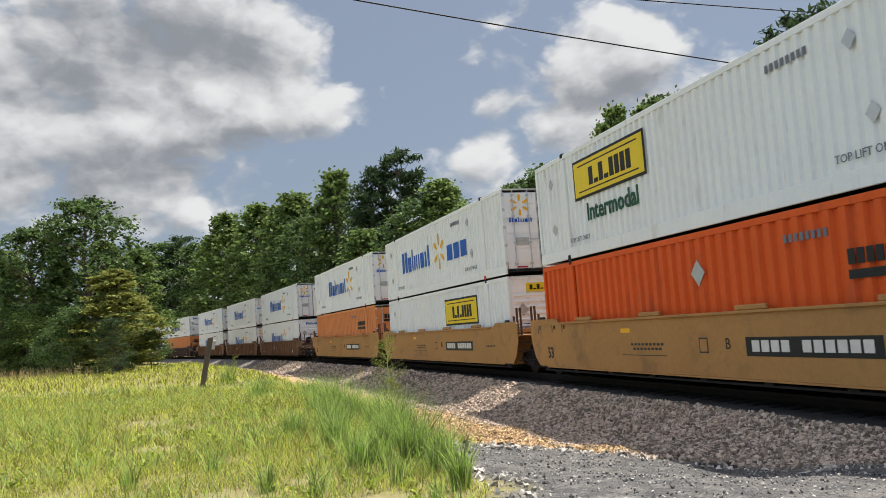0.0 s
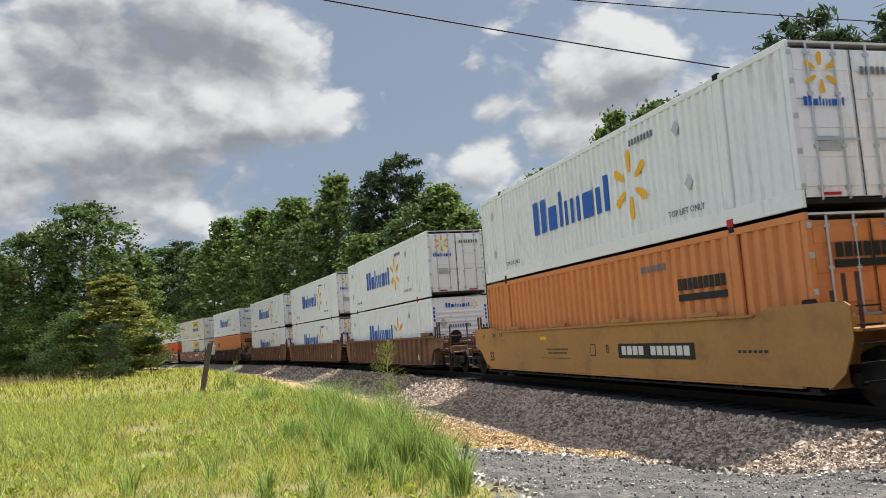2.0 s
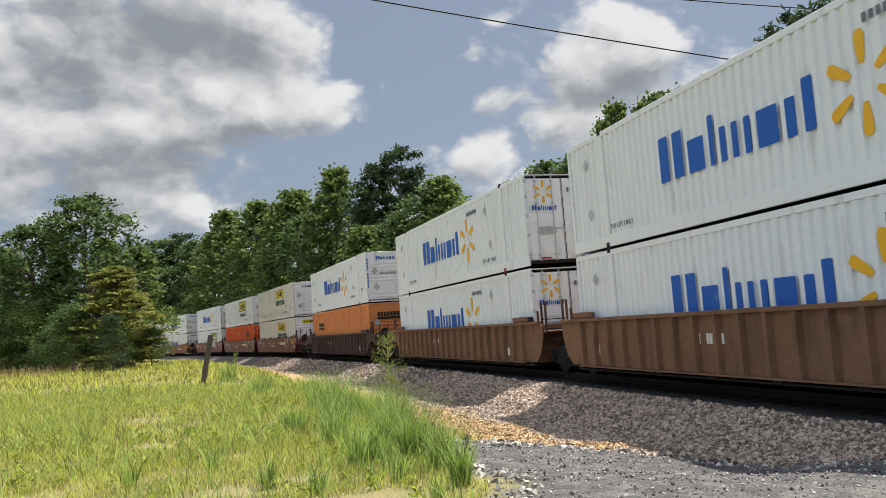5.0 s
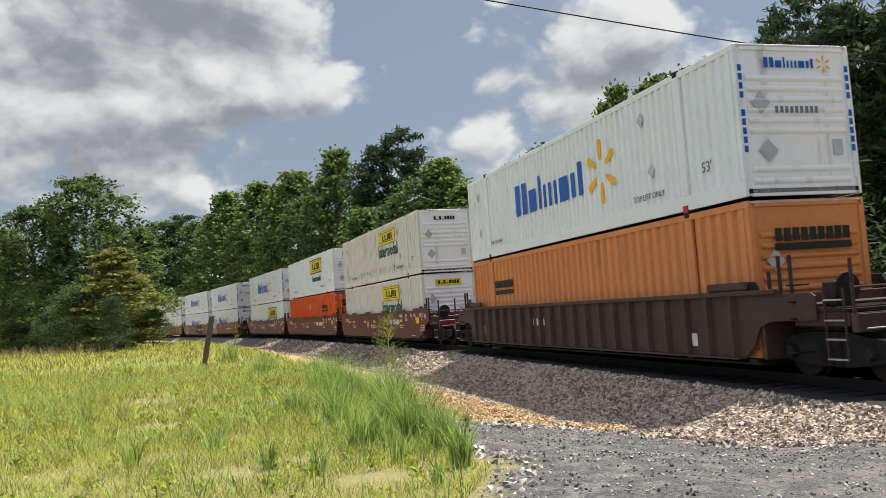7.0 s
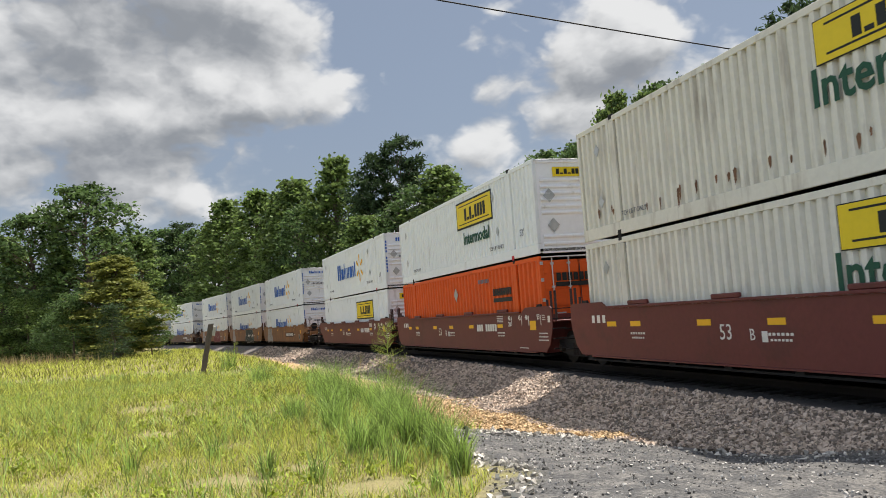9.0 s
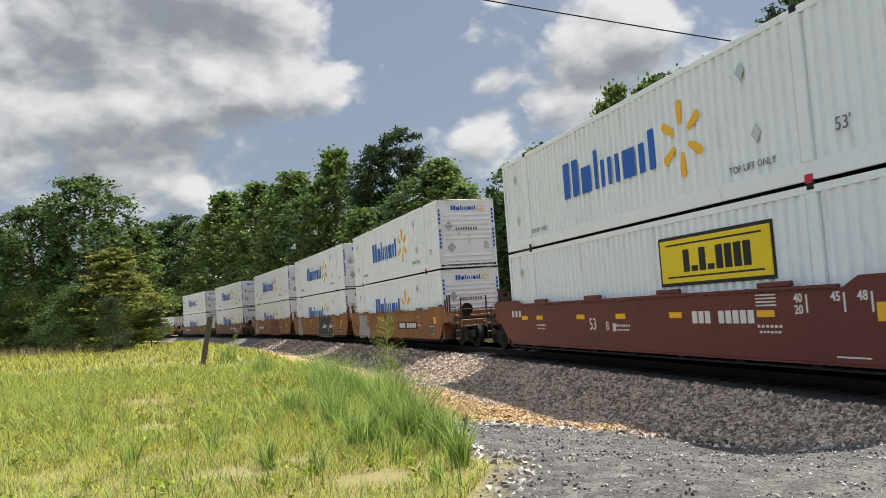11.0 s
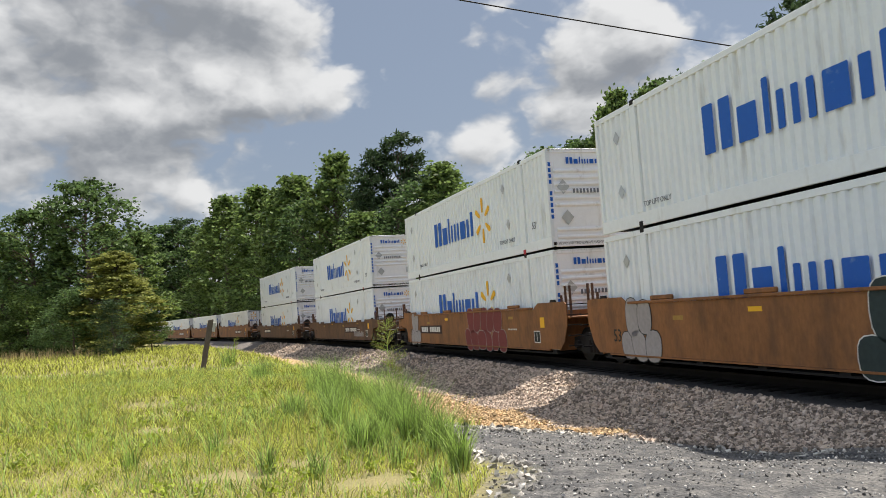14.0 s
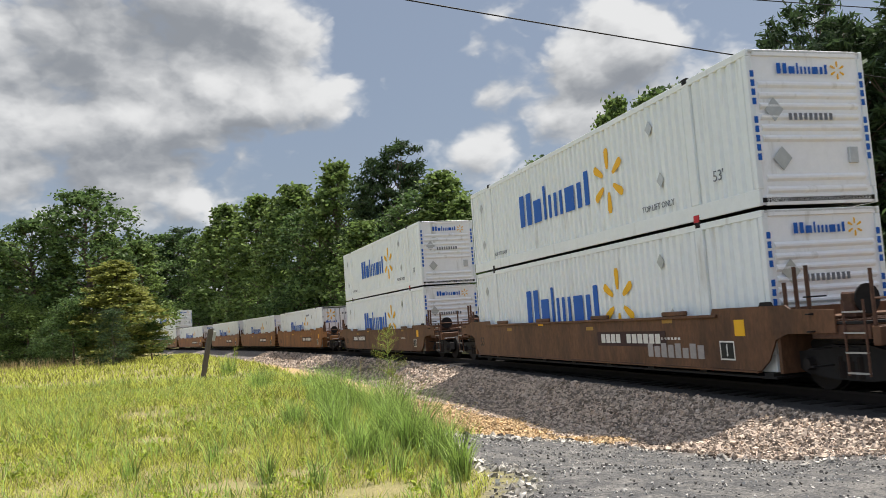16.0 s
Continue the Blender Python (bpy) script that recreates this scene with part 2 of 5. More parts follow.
YELLOW = material("golden_emblem", (0.80, 0.43, 0.02), 0.5, dark=0.95, light=1.05, bump=0.0)
PLATE = material("yellow_plate", (0.75, 0.56, 0.02), 0.5, dark=0.93, light=1.05, bump=0.0)
INK = material("dark_lettering", (0.02, 0.022, 0.02), 0.6, bump=0.0)
GREENINK = material("dark_green_lettering", (0.02, 0.085, 0.05), 0.6, bump=0.0)
GREYINK = material("grey_lettering", (0.17, 0.18, 0.2), 0.6, bump=0.0)
PALE = material("pale_lettering", (0.68, 0.66, 0.6), 0.6, bump=0.0, dark=0.85)
PLACARD = material("dull_metal_placard", (0.5, 0.51, 0.5), 0.4, 0.5, dark=0.8, bump=0.1)
REDTAG = material("red_reflector", (0.5, 0.02, 0.03), 0.4, bump=0.0)
GRAF_DARK = material("faded_dark_spray", (0.035, 0.05, 0.045), 0.7, bump=0.0, dark=0.6)
GRAF_PALE = material("faded_pale_spray", (0.36, 0.33, 0.31), 0.7, bump=0.0, dark=0.7)
GRAF_RED = material("faded_red_spray", (0.2, 0.045, 0.04), 0.7, bump=0.0, dark=0.7)
STONE = material("ballast_stone", (0.44, 0.35, 0.275), 0.9, dark=0.42, light=1.4, big=0.5, small=20, bump=0.3, per_piece=0.6)
# tie timber darkened further, with the train's shade in its colour
TIE = material("shaded_creosoted_timber", (0.016, 0.0135, 0.012), 0.9, dark=0.6, light=1.4, small=14, bump=0.4, stretch=(1, 6, 6))
POST = material("grey_weathered_post", (0.12, 0.1, 0.085), 0.9, dark=0.6, light=1.4, small=12, bump=0.5, stretch=(5, 5, 0.7))
BARK = material("tree_bark", (0.12, 0.09, 0.07), 0.95, dark=0.6, light=1.3, small=8, bump=0.5, stretch=(3, 3, 0.6))
LEAF_OAK = material("oak_leaves", (0.082, 0.13, 0.042), 0.55, dark=0.6, light=1.75, big=0.25, small=2.0, bump=0, per_piece=0.95, subsurface=True)
LEAF_GUM = material("sweetgum_leaves", (0.125, 0.178, 0.05), 0.55, dark=0.65, light=1.75, big=0.25, small=2.0, bump=0, per_piece=0.95, subsurface=True)
LEAF_PINE = material("pine_needles", (0.046, 0.076, 0.03), 0.6, dark=0.6, light=1.5, big=0.25, small=2.0, bump=0, per_piece=0.7, subsurface=True)
LEAF_LIME = material("yellow_green_leaves", (0.225, 0.24, 0.06), 0.55, dark=0.7, light=1.4, big=0.3, small=2.0, bump=0, per_piece=0.7, subsurface=True)
GRASS = material("meadow_grass", (0.395, 0.415, 0.085), 0.6, dark=0.45, light=1.6, big=0.35, small=1.6, bump=0, per_piece=0.95, subsurface=True)
GRASS_DEEP = material("tall_tuft_grass", (0.3, 0.41, 0.105), 0.5, dark=0.5, light=1.55, big=0.5, small=2.0, bump=0, per_piece=0.95, subsurface=True)
STRAW = material("dry_grass_heads", (0.42, 0.33, 0.17), 0.8, dark=0.65, light=1.3, bump=0, per_piece=0.6, subsurface=True)
CABLE = material("black_cable", (0.015, 0.015, 0.016), 0.6, bump=0)
TINPLATE = material("small_metal_tag", (0.5, 0.5, 0.48), 0.5, 0.3)


def ground_material():
    """Ballast, ochre fringe, grey drive and grassy soil, told apart by the distance from the track with ragged borders."""
    m = bpy.data.materials.new("ground_surface")
    m.use_nodes = True
    nt = m.node_tree
    b = nt.nodes["Principled BSDF"]
    b.inputs["Roughness"].default_value = 0.95
    lat = nt.nodes.new("ShaderNodeAttribute")
    lat.attribute_name = "lat"
    drive = nt.nodes.new("ShaderNodeAttribute")
    drive.attribute_name = "drive"
    co = nt.nodes.new("ShaderNodeTexCoord")

    def tex(scale, detail=5):
        n = nt.nodes.new("ShaderNodeTexNoise")
        n.inputs["Scale"].default_value, n.inputs["Detail"].default_value, n.inputs["Roughness"].default_value = scale, detail, 0.62
        nt.links.new(co.outputs["Object"], n.inputs["Vector"])
        return n.outputs["Fac"]

    def two(fac, a, c, lo=0.35, hi=0.65):
        r = nt.nodes.new("ShaderNodeValToRGB")
        r.color_ramp.elements[0].position, r.color_ramp.elements[1].position = lo, hi
        r.color_ramp.elements[0].color, r.color_ramp.elements[1].color = (*a, 1), (*c, 1)
        nt.links.new(fac, r.inputs[0])
        return r.outputs[0]

    def blend(fac, a, c):
        x = nt.nodes.new("ShaderNodeMix")
        x.data_type = "RGBA"
        nt.links.new(fac, x.inputs[0])
        nt.links.new(a, x.inputs[6])
        nt.links.new(c, x.inputs[7])
        return x.outputs[2]

    def step(v, lo, hi):
        r = nt.nodes.new("ShaderNodeMapRange")
        r.interpolation_type = "SMOOTHSTEP"
        r.inputs["From Min"].default_value, r.inputs["From Max"].default_value = lo, hi
        nt.links.new(v, r.inputs["Value"])
        return r.outputs[0]
    n1, n2, n3 = tex(0.5), tex(3.0), tex(28.0, 3)
    wob = math_node(nt, "ADD", math_node(nt, "MULTIPLY", math_node(nt, "SUBTRACT", n1, 0.5), 2.2), math_node(nt, "MULTIPLY", math_node(nt, "SUBTRACT", n2, 0.5), 1.6))
    d = math_node(nt, "ADD", lat.outputs["Fac"], wob)
    ballast = two(n3, (0.06, 0.05, 0.045), (0.27, 0.23, 0.2))
    ochre = blend(n2, two(n3, (0.3, 0.19, 0.085), (0.52, 0.37, 0.2)), two(n3, (0.36, 0.22, 0.09), (0.55, 0.39, 0.2)))
    grey = blend(step(n2, 0.42, 0.62), two(n3, (0.035, 0.034, 0.034), (0.12, 0.115, 0.11)), two(n3, (0.07, 0.066, 0.062), (0.22, 0.205, 0.185)))
    soil = blend(n2, two(n3, (0.15, 0.15, 0.045), (0.25, 0.245, 0.08)), two(n3, (0.24, 0.18, 0.085), (0.36, 0.29, 0.14)))
    # ground beneath the train, its shade put into the colour
    bed_shade = two(n3, (0.008, 0.007, 0.0065), (0.028, 0.024, 0.021))
    c = blend(step(lat.outputs["Fac"], 1.6, 2.1), bed_shade, ballast)
    c = blend(step(d, 4.4, 4.8), c, ochre)
    dr = math_node(nt, "ADD", drive.outputs["Fac"], math_node(nt, "MULTIPLY", wob, 0.35))
    c = blend(step(d, 6.0, 6.9), c, soil)
    c = blend(step(dr, 0.0, 0.35), c, grey)
    nt.links.new(c, b.inputs["Base Color"])
    bp = nt.nodes.new("ShaderNodeBump")
    bp.inputs["Strength"].default_value, bp.inputs["Distance"].default_value = 0.6, 0.04
    nt.links.new(math_node(nt, "ADD", n3, n2), bp.inputs["Height"])
    nt.links.new(bp.outputs[0], b.inputs["Normal"])
    return m


GROUND = ground_material()


# ---------------------------------------------------------------- mesh helpers
def box(bm, x0, x1, y0, y1, z0, z1, bevel=0.0):
    v = [bm.verts.new((x, y, z)) for x in (x0, x1) for y in (y0, y1) for z in (z0, z1)]
    fs = [bm.faces.new([v[i] for i in f]) for f in ((0, 1, 3, 2), (4, 6, 7, 5), (0, 4, 5, 1), (2, 3, 7, 6), (0, 2, 6, 4), (1, 5, 7, 3))]
    if bevel:
        bmesh.ops.bevel(bm, geom=list({e for f in fs for e in f.edges}), offset=bevel, segments=1, affect="EDGES")
    return bm


def prism(bm, outline, axis, a, b):
    """A flat outline carried from a to b along an axis (0 x, 1 y, 2 z); the outline gives the other two coordinates in order."""
    def put(p, k):
        c = list(p)
        c.insert(axis, k)
        return bm.verts.new(c)
    lo, hi = [put(p, a) for p in outline], [put(p, b) for p in outline]
    n = len(outline)
    bm.faces.new(lo)
    bm.faces.new(hi[::-1])
    for i in range(n):
        bm.faces.new((lo[i], hi[i], hi[(i + 1) % n], lo[(i + 1) % n]))
    return bm


def rod(bm, a, b, r0, r1=None, n=8):
    a, b = Vector(a), Vector(b)
    r1 = r0 if r1 is None else r1
    q = (b - a).to_track_quat("Z", "Y")
    rings = [[bm.verts.new(p + q @ Vector((r * math.cos(k * 2 * math.pi / n), r * math.sin(k * 2 * math.pi / n), 0))) for k in range(n)] for p, r in ((a, r0), (b, r1))]
    for k in range(n):
        bm.faces.new((rings[0][k], rings[0][(k + 1) % n], rings[1][(k + 1) % n], rings[1][k]))
    bm.faces.new(rings[0][::-1])
    bm.faces.new(rings[1])
    return bm


def mesh_of(bm, name, mat):
    bmesh.ops.recalc_face_normals(bm, faces=bm.faces[:])
    me = bpy.data.meshes.new(name)
    bm.to_mesh(me)
    bm.free()
    me.materials.append(mat)
    return me


def part(name, bm, mat, parent, label=""):
    ob = new(name, mesh_of(bm, name, mat) if isinstance(bm, bmesh.types.BMesh) else bm)
    ob.parent = parent
    return tagged(ob, label)


def holder(name, label, category, group="", m=None):
    ob = new(name)
    ob.empty_display_size = 0.3
    if m is not None:
        ob.matrix_basis = m
    return tagged(ob, label, category, group)


def raw_mesh(name, verts, faces, mat):
    me = bpy.data.meshes.new(name)
    me.from_pydata(verts, [], faces)
    me.materials.append(mat)
    return me


def lettering(name, text, size, mat, parent, m, label="", bold=0.0):
    """Flat raised letters in the built-in font, in the x-y plane of m, centred."""
    cu = bpy.data.curves.new(name, "FONT")
    cu.body, cu.size, cu.extrude, cu.align_x, cu.align_y, cu.resolution_u = text, size, 0.003, "CENTER", "CENTER", 2
    cu.offset = bold
    tmp = new(name + "_curve", cu)
    bpy.context.view_layer.update()
    me = bpy.data.meshes.new_from_object(tmp.evaluated_get(bpy.context.evaluated_depsgraph_get()))
    bpy.data.objects.remove(tmp)
    me.materials.clear()
    me.materials.append(mat)
    ob = new(name, me)
    ob.parent, ob.matrix_basis = parent, m
    return tagged(ob, label)


SIDE = lambda x, z, y=-1.302: Matrix.Translation((x, y, z)) @ Matrix.Rotation(radians(90), 4, "X")
FRONT = lambda y, z, x=8.085: Matrix.Translation((x, y, z)) @ Matrix.Rotation(radians(90), 4, "Z") @ Matrix.Rotation(radians(90), 4, "X")

# ---------------------------------------------------------------- ground
def smooth(a, b, x):
    t = max(0.0, min(1.0, (x - a) / (b - a)))
    return t * t * (3 - 2 * t)


def ground_z(s, lat):
    z = -0.2
    if lat >= 0:
        z -= 0.58 * min(1.0, max(0.0, (lat - 1.9) / 1.6))
        z += 0.78 * smooth(4.2, 9.5, lat)
        # the drive ramps up towards the rails beside the camera
        z += (0.18 * (1 - smooth(13.0, 15.5, s)) + 0.36 * (1 - smooth(7.2, 10.6, s))) * smooth(2.2, 4.0, lat) * (1 - smooth(5.5, 9.5, lat))
        z += 0.15 * smooth(9, 22, lat) - 0.35 * smooth(30, 70, lat)
    else:
        z -= 0.75 * min(1.0, max(0.0, (-lat - 1.9) / 1.8)) - 0.6 * smooth(5, 16, -lat)
    return z


def wobble(x, y, lat):
    k = smooth(3.0, 8.0, abs(lat))
    return (0.09 * noise.noise((x * 0.25, y * 0.25, 0)) + 0.05 * noise.noise((x * 0.9, y * 0.9, 3))) * k + 0.03 * noise.noise((x * 2.1, y * 2.1, 9))


def ground_at(s, lat):
    p = on_track(s, lat)
    p.z = ground_z(s, lat) + wobble(p.x, p.y, lat)
    return p


def to_track(x, y):
    """s and lat of a place."""
    best = min(range(-200, 700), key=lambda i: (TRACK[i][0] - x) ** 2 + (TRACK[i][1] - y) ** 2)
    bx, by, th = TRACK[best]
    dx, dy = x - bx, y - by
    return best * 0.5 - math.sin(th) * dx + math.cos(th) * dy, -math.cos(th) * dx - math.sin(th) * dy


def drive_mask(p):
    """Positive on the grey gravel drive beside the track."""
    s, lat = p[2], p[3]
    return min((lat - 2.6) * 0.8, (min(9.3 + 2.1 * (lat - 2.9), 13.9) - s) * 0.4, (8.2 - lat + max(0, 8 - s) * 0.5) * 0.6)


def build_ground():
    ss = [-120, -80, -50, -35, -25] + [-18 + 0.5 * i for i in range(137)] + [52 + 2 * i for i in range(60)] + [180, 200, 230, 270, 320, 400]
    ls = [-320, -200, -120, -80, -50, -36, -28, -22, -18, -14, -11, -9, -7, -5.5, -4.5, -3.7, -2.8, -1.9, -1.0, 0] + \
         [0.5, 1.0, 1.5, 1.9] + [2.2 + 0.3 * i for i in range(34)] + [13, 14, 15, 16, 17.5, 19, 21, 23, 26, 30, 35, 42, 50, 62, 78, 100, 140, 190]
    verts, lat_of, drv = [], [], []
    for s in ss:
        for l in ls:
            p = ground_at(s, l)
            verts.append(p[:])
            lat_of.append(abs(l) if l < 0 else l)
            drv.append(drive_mask((p.x, p.y, s, l)) if l > 0 else -5.0)
    n = len(ls)
    faces = [(i * n + j, i * n + j + 1, (i + 1) * n + j + 1, (i + 1) * n + j) for i in range(len(ss) - 1) for j in range(n - 1)]
    # the land beyond, out to the horizon
    k = len(verts)
    verts += [(-3000, -3000, -2.2), (3000, -3000, -2.2), (3000, 3000, -2.2), (-3000, 3000, -2.2)]
    lat_of += [50.0] * 4
    drv += [-5.0] * 4
    faces.append((k, k + 1, k + 2, k + 3))
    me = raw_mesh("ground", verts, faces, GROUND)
    for name, vals in (("lat", lat_of), ("drive", drv)):
        at = me.attributes.new(name, "FLOAT", "POINT")
        at.data.foreach_set("value", vals)
    me.polygons.foreach_set("use_smooth", [True] * len(faces))
    tagged(new("ground", me), "grassy field with gravel drive and ballast bank", "ground", kind="structure")


build_ground()


def build_track():
    bed = holder("railway_track", "steel rails on dark timber ties in stone ballast", "railway track")
    tagged(bed, kind="structure")
    ss = [-40 + 2 * i for i in range(130)]
    for off in (-0.755, 0.755):
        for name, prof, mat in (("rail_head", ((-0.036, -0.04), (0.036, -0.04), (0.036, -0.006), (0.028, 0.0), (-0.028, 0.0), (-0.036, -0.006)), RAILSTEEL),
                                ("rail", ((-0.075, -0.172), (0.075, -0.172), (0.012, -0.145), (0.012, -0.042), (-0.012, -0.042), (-0.012, -0.145)), SHADED_RUST)):
            verts, faces, m = [], [], len(prof)
            for s in ss:
                for a, z in prof:
                    p = on_track(s, off + a)
                    verts.append((p.x, p.y, z))
            for i in range(len(ss) - 1):
                faces += [(i * m + k, i * m + (k + 1) % m, (i + 1) * m + (k + 1) % m, (i + 1) * m + k) for k in range(m)]
            part(name, raw_mesh(name, verts, faces, mat), mat, bed)
    bm = bmesh.new()
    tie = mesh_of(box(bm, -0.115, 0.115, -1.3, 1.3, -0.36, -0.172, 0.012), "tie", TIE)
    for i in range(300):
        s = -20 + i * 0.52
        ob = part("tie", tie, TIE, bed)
        ob.matrix_basis = track_pose(s, random.uniform(-0.008, 0.004), 0.5) @ pose(0, random.uniform(-0.03, 0.03), 0, 0, 0, random.uniform(-1, 1))


# ---------------------------------------------------------------- containers
CL, CW, CH = 16.15, 2.59, 2.87


def corrugated(x0, x1, z0, z1, y_out, depth, pitch):
    """A pressed wall along x: trapezoid ribs on its outer face (towards -y), flat behind."""
    n = max(1, round((x1 - x0) / pitch))
    p = (x1 - x0) / n
    prof = []
    for i in range(n):
        a = x0 + i * p
        prof += [(a, y_out + depth), (a + 0.30 * p, y_out + depth), (a + 0.45 * p, y_out), (a + 0.85 * p, y_out)]
    prof.append((x1, y_out + depth))
    bm = bmesh.new()
    lo = [bm.verts.new((x, y, z0)) for x, y in prof]
    hi = [bm.verts.new((x, y, z1)) for x, y in prof]
    for i in range(len(prof) - 1):
        bm.faces.new((lo[i], lo[i + 1], hi[i + 1], hi[i]))
    back = y_out + depth + 0.03
    bl, bh = [[bm.verts.new((x, back, z)) for x in (x0, x1)] for z in (z0, z1)]
    bm.faces.new((bl[0], bl[1], bh[1], bh[0]))
    bm.faces.new(lo + bl[::-1])
    bm.faces.new(hi + bh[::-1])
    bm.faces.new((lo[0], hi[0], bh[0], bl[0]))
    bm.faces.new((lo[-1], hi[-1], bh[1], bl[1]))
    return bm


def diamond(y, x, z, r=0.15, facing="side"):
    bm = bmesh.new()
    if facing == "side":
        prism(bm, [(x - r, z), (x, z - r * 1.1), (x + r, z), (x, z + r * 1.1)], 1, y, y - 0.012)
    else:
        prism(bm, [(y - r, z), (y, z - r * 1.1), (y + r, z), (y, z + r * 1.1)], 0, x, x + 0.012)
    return bm


def spark(parent, m, r, label):
    for k in range(6):
        a = math.pi / 2 + k * math.pi / 3
        bm = bmesh.new()
        out = [(0.36 * r, -0.055 * r), (0.55 * r, -0.1 * r), (0.9 * r, -0.13 * r), (1.0 * r, -0.07 * r), (1.0 * r, 0.07 * r), (0.9 * r, 0.13 * r), (0.55 * r, 0.1 * r), (0.36 * r, 0.055 * r)]
        prism(bm, [(x * math.cos(a) - y * math.sin(a), x * math.sin(a) + y * math.cos(a)) for x, y in out], 2, 0.0, 0.005)
        ob = part("emblem_ray", bm, YELLOW, parent, label)
        ob.matrix_basis = m


def word_bars(name, parent, m, width, height, pattern, mat, label=""):
    """A word as plain upright bars: one bar a letter, tall or short, with slanted feet for the first."""
    pairs = [(k if isinstance(k, tuple) else (1.0, k)) for k in pattern]
    unit = width / sum(a for a, k in pairs)
    left = -width / 2
    for a, k in pairs:
        x0 = left + 0.1 * unit
        x1 = left + a * unit - 0.12 * unit
        left += a * unit
        if k < 0.1:
            continue
        bm = bmesh.new()
        h = height * k
        o = 0.025 * unit
        prism(bm, [(x0 + o * 0.3, 0), (x1 - o, 0), (x1, o), (x1, h - o), (x1 - o, h), (x0 + o, h), (x0, h - o), (x0, o)], 2, 0.0, 0.005)
        ob = part(name, bm, mat, parent, label)
        ob.matrix_basis = m


def small_marks(parent, m, width, height, n, mat, name="stencil"):
    bm = bmesh.new()
    w = width / n
    for i in range(n):
        box(bm, -width / 2 + i * w, -width / 2 + (i + 0.62) * w, -height / 2, height / 2, 0, 0.004)
    ob = part(name, bm, mat, parent)
    tagged(ob, kind="stuff")
    ob.matrix_basis = m


